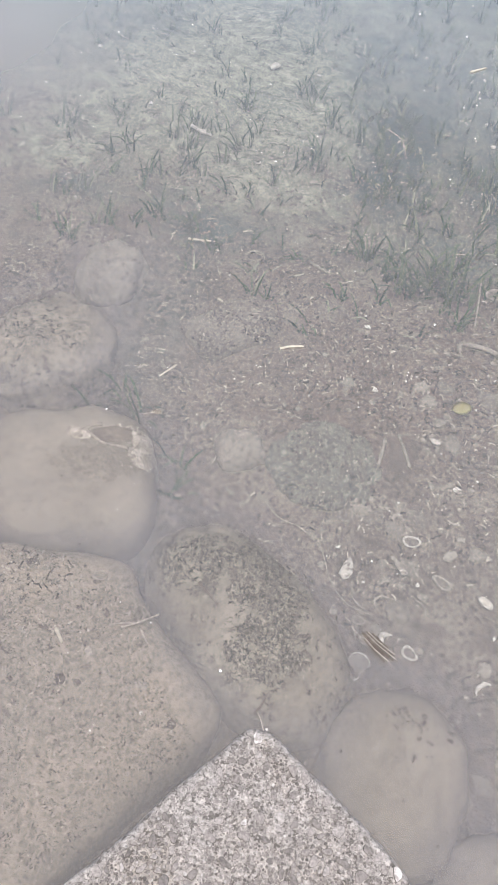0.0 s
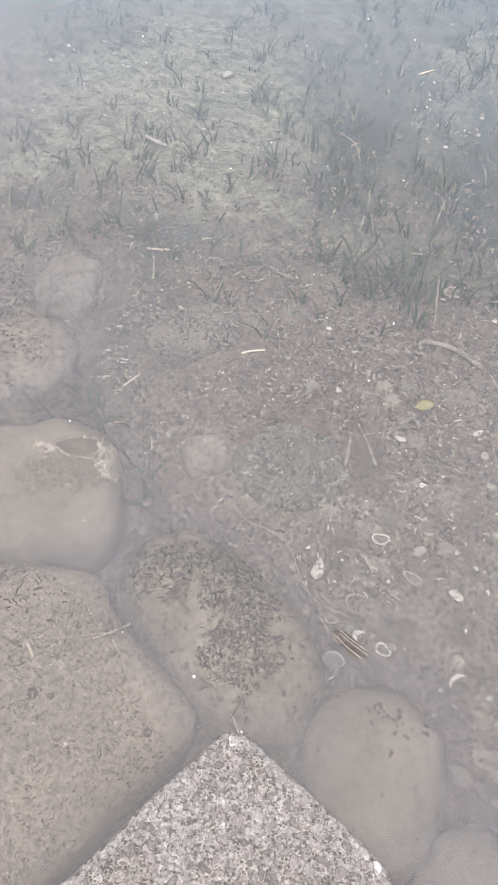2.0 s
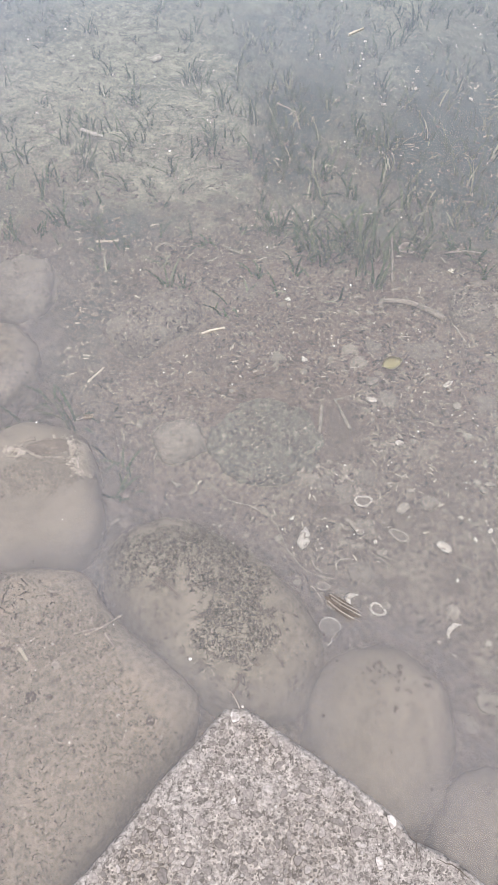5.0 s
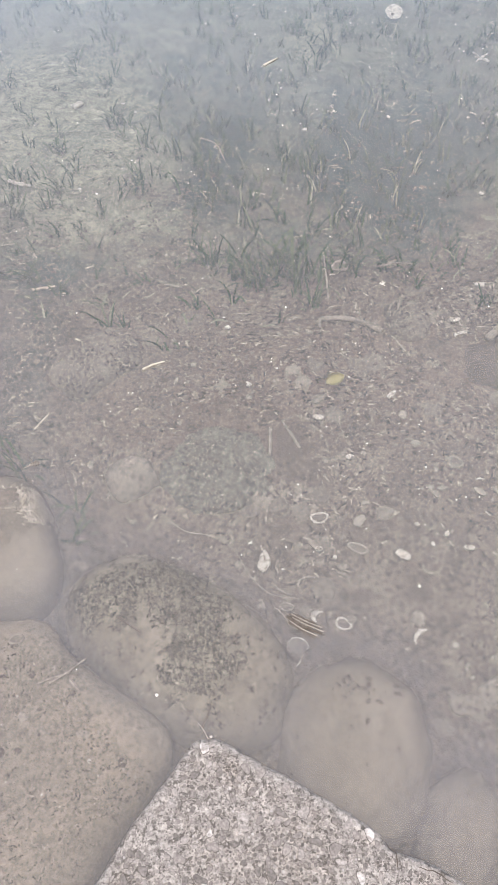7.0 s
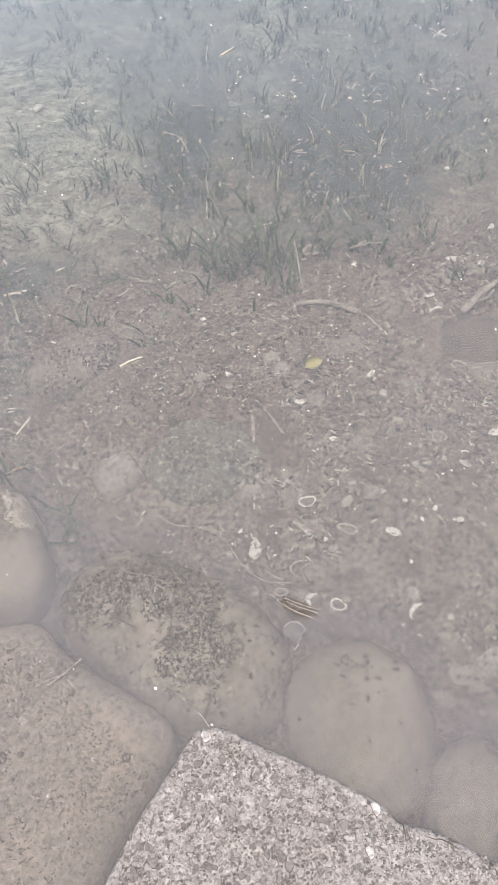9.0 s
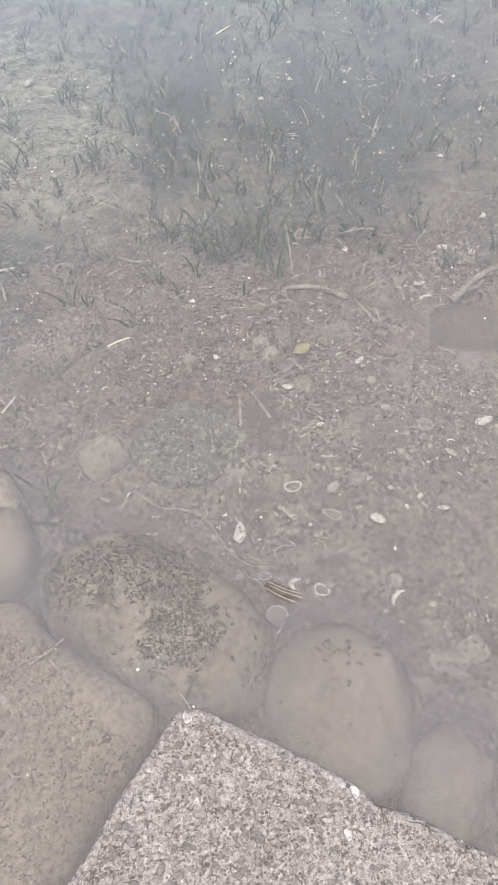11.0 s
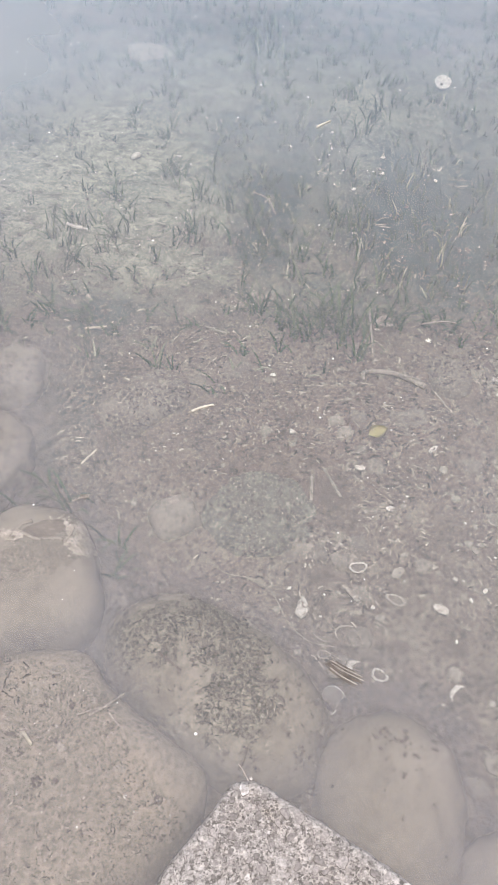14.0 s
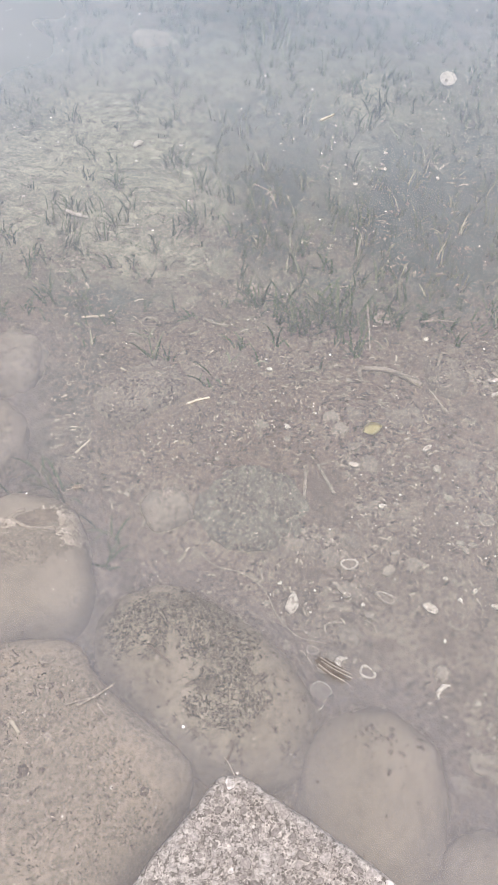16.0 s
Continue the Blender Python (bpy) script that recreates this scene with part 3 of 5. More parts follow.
# ---------------------------------------------------------------- quay blocks
def rounded_block(outline, top, bottom, fillet, rough, fine, seed):
    """A worn block: a plan outline, walls and a rounded upper edge in rings, a gently uneven top."""
    pts = [Vector((x, y)) for x, y in outline]
    n = len(pts)
    mid = sum(pts, Vector((0, 0))) / n
    normals = []
    for i in range(n):
        d = (pts[(i + 1) % n] - pts[i - 1]).normalized()
        normals.append(Vector((d.y, -d.x)))
    if sum((normals[i].dot(pts[i] - mid)) for i in range(n)) < 0:
        normals = [-q for q in normals]
    rows = [(0.0, bottom), (0.0, bottom + 0.4 * (top - fillet - bottom))]
    for k in range(7):
        a = k / 6 * math.pi / 2
        rows.append((fillet * (1 - math.cos(a)), top - fillet + fillet * math.sin(a)))
    bm = bmesh.new()
    rings = []
    for off, z in rows:
        ring = []
        for p, q in zip(pts, normals):
            c = p - q * off
            w = Vector((c.x * 9 + seed, c.y * 9, z * 9))
            k = rough * noise.noise(w) + fine * noise.noise(w * 5.5)
            ring.append(bm.verts.new((c.x + q.x * k, c.y + q.y * k, z + 0.2 * k)))
        rings.append(ring)
    core = [p - q * fillet for p, q in zip(pts, normals)]
    for s in (0.965, 0.92, 0.84, 0.72, 0.56, 0.38, 0.18):
        ring = []
        for c in core:
            e = mid + (c - mid) * s
            w = Vector((e.x * 9 + seed, e.y * 9, top * 9))
            ring.append(bm.verts.new((e.x, e.y, top + min(rough, 0.006) * 0.5 * noise.noise(w) + min(fine, 0.0025) * 0.5 * noise.noise(w * 5.5))))
        rings.append(ring)
    for r0, r1 in zip(rings, rings[1:]):
        for k in range(n):
            bm.faces.new((r0[k], r0[(k + 1) % n], r1[(k + 1) % n], r1[k]))
    bm.faces.new(rings[-1])
    bmesh.ops.recalc_face_normals(bm, faces=bm.faces)
    return bm


def round_polygon(corners, step):
    """A closed polyline through corners (x, y, radius), corners rounded, sampled every step."""
    out = []
    n = len(corners)
    for i in range(n):
        p = Vector(corners[i][:2])
        r = corners[i][2]
        a, b = (Vector(corners[i - 1][:2]) - p).normalized(), (Vector(corners[(i + 1) % n][:2]) - p).normalized()
        s, e = p + a * r, p + b * r
        for k in range(9):
            t = k / 8
            out.append(s * (1 - t) ** 2 + p * 2 * t * (1 - t) + e * t * t)
    dense = []
    for i in range(len(out)):
        a, b = out[i], out[(i + 1) % len(out)]
        m = max(1, int((b - a).length / step))
        dense += [a + (b - a) * k / m for k in range(m)]
    return [(p.x, p.y) for p in dense]


SLAB_TOP = 0.15
TIP = Vector((0.193, 0.532))
U_LEFT, U_RIGHT = Vector((-0.63, -0.777)), Vector((0.832, -0.555))
a1 = TIP + U_LEFT * 1.9
slab_corners = [(0.163, 0.512, 0.022), (0.215, 0.514, 0.024), (0.490, 0.322, 0.010), (0.507, 0.290, 0.010), (0.592, 0.252, 0.012), (0.618, 0.229, 0.012), (1.45, -0.33, 0.05), (0.6, -1.9, 0.1), (a1.x, a1.y, 0.06)]
slab = holder("quay_block", (0.3, -0.2, -0.32), "worn grey concrete quay block with exposed pebble aggregate", "quay block")
slab_body = part("block_body", rounded_block(round_polygon(slab_corners, 0.008), SLAB_TOP, -0.32, 0.014, 0.006, 0.0025, 5.0), M_CONCRETE, slab)
slab_body.location = -slab.location

L_corners = [(-0.172, 0.915, 0.07), (-0.085, 0.785, 0.07), (0.155, 0.602, 0.12), (-0.372, -0.10, 0.12), (-1.1, -0.1, 0.12), (-1.05, 0.83, 0.12), (-0.6, 0.87, 0.1)]
solo("quay_block", rounded_block(round_polygon(L_corners, 0.012), -0.005, -0.35, 0.07, 0.014, 0.005, 17.0), M_GRANITE, (0, 0, 0),
     "brown granite quay block lying just under the water", "quay block")


# ---------------------------------------------------------------- water
def granite_edge(x, y):
    """Distance inside the granite block's outline."""
    n = len(L_corners)
    d = 9.0
    for i in range(n):
        ax, ay, _ = L_corners[i]
        bx, by, _ = L_corners[(i + 1) % n]
        ex, ey = bx - ax, by - ay
        d = min(d, ((x - ax) * ey - (y - ay) * ex) / math.hypot(ex, ey))
    return d


def granite_height(x, y):
    d = granite_edge(x, y)
    if d <= 0:
        return -1.0
    k = max(0.0, 0.07 - d)
    return -0.005 - (0.07 - math.sqrt(0.07 ** 2 - k * k))


def floor_under(x, y):
    """Height of whatever lies under the water at (x, y)."""
    z = max(bed_height(x, y), granite_height(x, y))
    for bx, by, a, b, c, zc, turn, sq, ob in BOULDERS[:12]:
        if abs(x - bx) > 0.4 or abs(y - by) > 0.4:
            continue
        ca, sa = math.cos(radians(turn)), math.sin(radians(turn))
        u, v = (x - bx) * ca + (y - by) * sa, -(x - bx) * sa + (y - by) * ca
        s = 1 - (abs(u / a) ** sq + abs(v / b) ** sq) ** (FLAT / sq)
        if s > 0:
            z = max(z, zc + c * s ** (1 / FLAT))
    return z


def build_water():
    """The surface; carries each column's silt load plus haze painted thicker towards open water."""
    xs, ys = spread(-1.9, 2.6, 0.025, 900), spread(-0.2, 6.6, 0.03, 900)
    nx, ny = len(xs), len(ys)
    load = np.zeros((ny, nx))
    for j, y in enumerate(ys):
        for i, x in enumerate(xs):
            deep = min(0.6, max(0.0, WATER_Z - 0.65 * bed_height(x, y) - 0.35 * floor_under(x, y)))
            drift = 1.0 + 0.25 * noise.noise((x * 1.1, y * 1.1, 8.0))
            # two mounds of extra haze at the left imitate bright sky reflection
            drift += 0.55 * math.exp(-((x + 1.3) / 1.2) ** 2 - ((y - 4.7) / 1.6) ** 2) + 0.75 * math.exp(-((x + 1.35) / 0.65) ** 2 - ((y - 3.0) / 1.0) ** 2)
            k = (SILT_NEAR + HAZE_SEAWARD * min(max(0.0, y - 1.0), 6.0)) * drift
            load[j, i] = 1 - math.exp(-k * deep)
    for _ in range(4):
        for axis in (0, 1):
            load = (np.roll(load, 1, axis) + load * 2 + np.roll(load, -1, axis)) / 4
    verts = [(x, y, 0) for y in ys for x in xs]
    faces = [(j * nx + i, j * nx + i + 1, (j + 1) * nx + i + 1, (j + 1) * nx + i) for j in range(ny - 1) for i in range(nx - 1)]
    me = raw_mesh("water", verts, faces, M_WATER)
    me.attributes.new("haze_load", "FLOAT", "POINT").data.foreach_set("value", load.ravel())
    # how far the painted sky haze replaces the murk colour, growing seaward
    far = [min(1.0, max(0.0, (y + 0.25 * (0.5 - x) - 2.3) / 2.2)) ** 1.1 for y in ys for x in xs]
    me.attributes.new("sky_haze", "FLOAT", "POINT").data.foreach_set("value", far)
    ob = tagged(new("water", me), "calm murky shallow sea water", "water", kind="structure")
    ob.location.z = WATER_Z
    build_haze_sheets(ob)


def build_haze_sheets(water):
    """Three added underwater sheets that paint haze, thickest in the clefts between the stones."""
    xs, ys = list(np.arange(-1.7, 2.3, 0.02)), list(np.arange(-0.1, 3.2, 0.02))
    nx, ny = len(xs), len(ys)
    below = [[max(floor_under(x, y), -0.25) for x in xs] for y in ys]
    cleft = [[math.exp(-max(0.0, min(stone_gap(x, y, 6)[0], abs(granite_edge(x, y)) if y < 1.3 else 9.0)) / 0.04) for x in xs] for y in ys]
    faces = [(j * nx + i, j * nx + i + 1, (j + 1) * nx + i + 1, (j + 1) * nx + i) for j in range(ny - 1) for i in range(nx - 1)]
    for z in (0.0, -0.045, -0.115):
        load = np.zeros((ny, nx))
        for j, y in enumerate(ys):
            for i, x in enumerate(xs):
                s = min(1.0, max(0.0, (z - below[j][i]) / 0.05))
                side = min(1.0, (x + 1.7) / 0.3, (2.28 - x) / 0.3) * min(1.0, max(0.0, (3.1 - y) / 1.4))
                k = HAZE_AMOUNT * (0.08 + 1.0 * cleft[j][i]) * (1 + 0.6 * noise.noise((x * 5, y * 5, z * 40)) + 0.5 * noise.noise((x * 14, y * 14, z * 90))) * (1 + 0.3 * math.exp(-((y - 0.38) / 0.25) ** 2))
                # the uppermost sheet hazes only the granite block's sloping edge
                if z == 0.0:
                    k = HAZE_AMOUNT * 0.9 * math.exp(-abs(granite_edge(x, y) - 0.01) / 0.035) * (1 + 0.5 * noise.noise((x * 12, y * 12, 4.0))) if y < 1.0 and stone_gap(x, y, 6)[0] > 0.0 else 0.0
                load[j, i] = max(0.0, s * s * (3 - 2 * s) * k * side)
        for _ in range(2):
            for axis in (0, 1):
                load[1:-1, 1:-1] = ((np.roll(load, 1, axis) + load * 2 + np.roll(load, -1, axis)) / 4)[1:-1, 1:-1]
        me = raw_mesh("haze_sheet", [(x, y, 0) for y in ys for x in xs], faces, M_HAZE)
        me.attributes.new("haze_load", "FLOAT", "POINT").data.foreach_set("value", load.ravel())
        v = tagged(new("haze_sheet", me), "added translucent sheet with haze put into its colour", kind="stuff")
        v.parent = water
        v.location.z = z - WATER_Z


SILT_NEAR, HAZE_SEAWARD, HAZE_AMOUNT = 1.3, 0.31, 0.17
build_water()


# ---------------------------------------------------------------- slab aggregate
def pebble_piece(seed, sides=9):
    r = random.Random(seed)
    bm = bmesh.new()
    f = [r.uniform(0, 6.28) for _ in range(3)]
    rad = [0.92 + 0.18 * math.sin(2 * k * math.tau / sides + f[0]) + 0.13 * math.sin(3 * k * math.tau / sides + f[1]) + 0.07 * math.sin(5 * k * math.tau / sides + f[2]) for k in range(sides)]
    rings = []
    for s, z in ((1.0, -0.10), (0.90, 0.10), (0.45, 0.17)):
        rings.append([bm.verts.new((s * rad[k] * math.cos(k * math.tau / sides), s * rad[k] * math.sin(k * math.tau / sides), z + r.uniform(-0.02, 0.02))) for k in range(sides)])
    for r0, r1 in zip(rings, rings[1:]):
        for k in range(sides):
            bm.faces.new((r0[k], r0[(k + 1) % sides], r1[(k + 1) % sides], r1[k]))
    bm.faces.new(rings[-1])
    return bm


def pebble_mesh(seed, sides, material):
    me = mesh_of("aggregate_pebble", pebble_piece(seed, sides), material, False)
    me.materials.append(M_RIM)
    for p in me.polygons:
        p.material_index = 1 if p.index < sides else 0
    return me


AGG_MESHES = [pebble_mesh(k, 12, M_AGG) for k in range(16)]
WHITE_MESHES = [pebble_mesh(77 + k, 11, M_WHITE) for k in range(4)]


def inset(x, y):
    """Distance inside the slab's worn right-hand edge."""
    line = [(k[0], k[1]) for k in slab_corners[1:6]]
    best = 9.0
    for (ax, ay), (bx, by) in zip(line, line[1:]):
        ex, ey = bx - ax, by - ay
        t = min(1.0, max(0.0, ((x - ax) * ex + (y - ay) * ey) / (ex * ex + ey * ey)))
        dx, dy = x - ax - t * ex, y - ay - t * ey
        side = 1.0 if (ex * (y - ay) - ey * (x - ax)) < 0 else -1.0
        d = math.hypot(dx, dy) * side
        if abs(d) < abs(best):
            best = d
    return best


def lay_aggregate():
    rng = random.Random(5)
    placed = []
    whites = ((0.186, 0.494, 0.0125), (0.471, 0.317, 0.0125), (0.443, 0.249, 0.011), (0.187, 0.343, 0.007), (0.20, 0.515, 0.004))
    for x, y, r in whites:
        placed.append((x, y, r))
        ob = new("aggregate_pebble", WHITE_MESHES[len(placed) % 4])
        ob.parent = slab
        ob.location = Vector((x, y, SLAB_TOP + 0.001)) - slab.location
        ob.scale = (r, r * 0.85, 0.014)
        ob.rotation_euler = (0, 0, rng.uniform(0, 6.28))
    big, grit = 0, []
    tries = 0
    while tries < 60000 and len(grit) < 2200:
        tries += 1
        s, q = rng.uniform(0.012, 0.72), rng.uniform(0.012, 0.62)
        p = TIP + U_RIGHT * s + U_LEFT * q
        if p.y < 0.12 or (s < 0.03 and q < 0.03) or inset(p.x, p.y) < 0.016:
            continue
        r = rng.choice((0.012, 0.010, 0.0085, 0.007, 0.0055, 0.0045)) * rng.uniform(0.85, 1.2) if big < 290 else rng.uniform(0.0018, 0.0042)
        if any((p.x - a) ** 2 + (p.y - b) ** 2 < (r + c) ** 2 * 0.8 for a, b, c in placed):
            continue
        placed.append((p.x, p.y, r))
        if big < 290:
            big += 1
            ob = new("aggregate_pebble", AGG_MESHES[big % 16])
            ob.parent = slab
            ob.location = Vector((p.x, p.y, SLAB_TOP + rng.uniform(-0.0005, 0.001))) - slab.location
            ob.scale = (r, r * rng.uniform(0.5, 1.0), 0.009)
            ob.rotation_euler = (rng.uniform(-0.06, 0.06), rng.uniform(-0.06, 0.06), rng.uniform(0, 6.28))
        else:
            grit.append((p.x, p.y, r))
    verts, faces = [], []
    for x, y, r in grit:
        i, n = len(verts), 6
        turn = rng.uniform(0, 6.28)
        for ring, z in ((1.0, -0.001), (0.6, 0.0018)):
            for k in range(n):
                a = turn + k * math.tau / n
                w = ring * r * rng.uniform(0.75, 1.2)
                verts.append((x + w * math.cos(a), y + w * math.sin(a), SLAB_TOP + z))
        faces += [(i + k, i + (k + 1) % n, i + n + (k + 1) % n, i + n + k) for k in range(n)]
        faces.append(tuple(i + n + k for k in range(n)))
    ob = tagged(new("aggregate_grit", raw_mesh("aggregate_grit", verts, faces, M_AGG_FINE, False)), kind="stuff")
    ob.parent = slab
    ob.location = -slab.location


# ---------------------------------------------------------------- shells
def cup(a, b, depth, thick, seed, wave=0.08, rings=5, sides=18):
    """A shallow shell valve with a rim, hollow side up."""
    r = random.Random(seed)
    ph = r.uniform(0, 6)
    bm = bmesh.new()
    def edge(k):
        t = k * math.tau / sides
        return 1 + wave * math.sin(2 * t + ph) + wave * 0.6 * math.sin(5 * t + ph * 2)
    def ring(s, z):
        return [bm.verts.new((a * s * edge(k) * math.cos(k * math.tau / sides), b * s * edge(k) * math.sin(k * math.tau / sides), z)) for k in range(sides)]
    layers = [ring(0.25, -0.0), ring(0.7, depth * 0.35), ring(0.97, depth), ring(1.03, depth * 1.04), ring(1.0, depth * 0.85), ring(0.9, depth * 0.4 - thick), ring(0.5, -thick)]
    layers = layers[::-1]
    inner_a = layers[-1]
    for r0, r1 in zip(layers, layers[1:]):
        for k in range(sides):
            bm.faces.new((r0[k], r0[(k + 1) % sides], r1[(k + 1) % sides], r1[k]))
    bm.faces.new(layers[0][::-1])
    bm.faces.new(inner_a)
    bmesh.ops.recalc_face_normals(bm, faces=bm.faces)
    return bm


def oval_ring(a, b, r, seed, start=0.0, sweep=math.tau, sides=26, jag=0.06):
    rg = random.Random(seed)
    ph = rg.uniform(0, 6)
    pts, radii = [], []
    n = sides
    for k in range(n + 1):
        t = start + sweep * k / n
        w = 1 + jag * math.sin(3 * t + ph)
        pts.append((a * w * math.cos(t), b * w * math.sin(t), 0.5 * r * math.sin(2 * t + ph)))
        taper = 1.0 if sweep > 6 else max(0.25, math.sin(math.pi * (k + 0.4) / (n + 0.8)))
        radii.append(r * taper * rg.uniform(0.6, 1.3))
    return tube(pts, radii, 6, 0.8)


def seat(x, y, lift=0.006):
    return (x, y, bed_height(x, y) + lift + 0.005)


def ring_shell(x, y, a, b, turn, seed, label, rim=M_SHELL, inside=M_SHELL_DARK, r=0.0036):
    t = holder("limpet_shell", seat(x, y, 0.008), label, "shell", "shells on the bed", turn)
    part("rim", oval_ring(a, b, r, seed), rim, t)
    part("bowl", cup(a * 0.93, b * 0.93, 0.004, 0.002, seed, 0.02), inside, t, "dull silted inside").location = (0, 0, -0.0045)
    return t


def arc_shell(x, y, a, r, start, sweep, turn, seed, label, material=M_SHELL, lift=0.008):
    ob = solo("shell_fragment", oval_ring(a, a * 0.8, r, seed, radians(start), radians(sweep), 14, 0.04), material, seat(x, y, lift), label, "shell", "shells on the bed", turn=turn)
    return ob


def valve(x, y, a, b, turn, seed, label, material=M_SHELL_DULL, depth=0.008, tilt=0.0):
    ob = solo("shell", cup(a, b, depth, 0.002, seed), material, seat(x, y, 0.007), label, "shell", "shells on the bed", turn=turn)
    ob.rotation_euler.x = radians(tilt)
    return ob


def flake(points_r, thick, seed, stretch=1.0):
    rg = random.Random(seed)
    bm = bmesh.new()
    n = len(points_r)
    lo, hi, top = [], [], []
    for k, r in enumerate(points_r):
        t = k * math.tau / n
        x, y = r * math.cos(t) * stretch, r * math.sin(t)
        lo.append(bm.verts.new((x, y, 0)))
        hi.append(bm.verts.new((x * 0.95, y * 0.95, thick + rg.uniform(-0.2, 0.2) * thick)))
        top.append(bm.verts.new((x * 0.5, y * 0.5, thick * 1.5 + rg.uniform(-0.3, 0.3) * thick)))
    for r0, r1 in ((lo, hi), (hi, top)):
        for k in range(n):
            bm.faces.new((r0[k], r0[(k + 1) % n], r1[(k + 1) % n], r1[k]))
    bm.faces.new(top)
    bm.faces.new(lo[::-1])
    return bm


def build_shells():
    ring_shell(0.549, 1.232, 0.024, 0.016, 8, 1, "white-rimmed oval limpet shell lying hollow side up")
    ring_shell(0.643, 1.128, 0.027, 0.014, -32, 2, "oval mussel valve with pale rim and silted inside", M_SHELL_DULL)
    ring_shell(0.566, 0.907, 0.020, 0.015, -35, 3, "white open-ended limpet shell ring", r=0.0035)
    ring_shell(0.424, 0.965, 0.017, 0.011, -10, 4, "small pale shell ring beside a root", M_SHELL_DULL, r=0.0025)
    ring_shell(0.995, 1.405, 0.021, 0.022, 20, 5, "grey broken shell ring sunk in silt", M_SHELL_DULL, r=0.003)
    ring_shell(0.795, 2.34, 0.030, 0.028, 20, 6, "grey shell ring among seagrass", M_SHELL_DULL, r=0.004)
    valve(0.766, 1.098, 0.021, 0.013, -30, 7, "small bright clam valve on silt", M_OYSTER, 0.009, 12)
    valve(0.437, 0.853, 0.026, 0.025, 0, 8, "round flat grey shell with pale rim", M_SHELL_DULL, 0.005)
    arc_shell(0.437, 0.853, 0.027, 0.0022, -40, 230, 0, 81, "thin pale rim of a round shell", M_SHELL, 0.012)
    valve(0.452, 0.915, 0.020, 0.017, 40, 9, "dull round shell half buried in silt", M_SHELL_DULL, 0.004)
    valve(0.588, 0.915, 0.012, 0.010, 0, 10, "small pale cockle shell beside a limpet", M_SHELL_DULL)
    valve(0.59, 1.13 - 0.06, 0.014, 0.010, 20, 101, "small white shell chip", M_SHELL_DULL, 0.006)
    valve(1.04, 1.292, 0.019, 0.010, -45, 11, "pale pointed shell on silt", M_SHELL_DULL, 0.008)
    valve(0.909, 1.295, 0.013, 0.009, -60, 12, "pale shell chip on silt", M_SHELL_DULL)
    valve(0.93, 1.315, 0.013, 0.007, 0, 13, "pale shell chip on silt", M_SHELL_DULL)
    valve(0.847, 1.668, 0.019, 0.008, 35, 14, "bright spindle-shaped shell on silt", M_OYSTER, 0.010)
    valve(0.663, 1.216, 0.024, 0.013, 35, 15, "dull grey mussel valve in silt", M_SHELL_DULL, 0.005)
    valve(0.886, 1.478, 0.014, 0.011, 0, 16, "dull shell sunk in silt", M_SHELL_DULL, 0.004)
    valve(1.17, 1.385, 0.030, 0.014, 20, 17, "bright white pointed shell on silt", M_OYSTER, 0.012)
    arc_shell(0.512, 0.928, 0.024, 0.0095, 75, 150, 0, 18, "thick white crescent shell fragment")
    arc_shell(0.772, 0.845, 0.029, 0.0085, 75, 125, 5, 19, "white hooked shell fragment")
    arc_shell(0.838, 1.055, 0.024, 0.0028, 130, 240, 0, 20, "thin open shell ring fragment", M_SHELL_DULL)
    arc_shell(0.424, 0.815, 0.016, 0.0025, 200, 190, 0, 21, "thin white curved shell rim")
    arc_shell(0.445, 1.035, 0.045, 0.0028, 175, 90, 0, 22, "thin pale curved root on silt", M_SHELL_DULL)
    arc_shell(0.50, 1.02, 0.038, 0.0035, 90, 140, -20, 23, "thin curved grey shell rim", M_SHELL_DULL)
    arc_shell(0.57, 1.03, 0.035, 0.003, 0, 110, -20, 24, "thin curved grey shell rim", M_SHELL_DULL)
    valve(1.147, 2.008, 0.019, 0.010, 15, 120, "bright white shell beside pale rubble", M_OYSTER, 0.010)
    arc_shell(1.15, 1.925, 0.024, 0.006, 20, 150, 10, 121, "thick pale curved shell fragment")
    valve(1.05, 2.045, 0.016, 0.012, 40, 122, "dull shell against a brown stone", M_SHELL_DULL, 0.008)
    valve(1.39, 2.157, 0.017, 0.009, 30, 123, "bright pale shell on the bed", M_OYSTER, 0.008)
    valve(1.284, 2.201, 0.014, 0.009, 0, 124, "small bright shell on the bed", M_OYSTER, 0.008)
    valve(0.867, 1.587, 0.016, 0.012, 50, 125, "dull pale shell half sunk in silt", M_SHELL_DULL, 0.007)
    arc_shell(0.864, 1.478, 0.022, 0.0028, -60, 230, 0, 126, "thin grey open shell ring", M_SHELL_DULL)
    valve(0.612, 1.665, 0.021, 0.007, 35, 127, "long pale worn shell on silt", M_SHELL_DULL, 0.009)
    valve(0.60, 1.592, 0.016, 0.010, -30, 128, "broken pale shell among rubble", M_OYSTER, 0.008)
    valve(0.674, 1.438, 0.013, 0.009, 10, 129, "pitted pale shell sunk in silt", M_OYSTER, 0.005)
    valve(0.52, 1.145, 0.022, 0.009, -50, 130, "long whitish shell flake", M_SHELL_DULL, 0.008)
    valve(0.533, 1.13, 0.010, 0.009, 0, 131, "small bright shell chip", M_SHELL, 0.008)
    valve(0.545, 1.15, 0.026, 0.019, -60, 132, "dull round shell sunk in silt", M_BEDSTONE, 0.003)
    valve(0.565, 1.31, 0.030, 0.022, -50, 133, "dull ribbed shell sunk in silt", M_BEDSTONE, 0.004)
    valve(0.355, 1.262, 0.028, 0.021, 20, 134, "dull ribbed shell sunk in silt", M_BEDSTONE, 0.004)
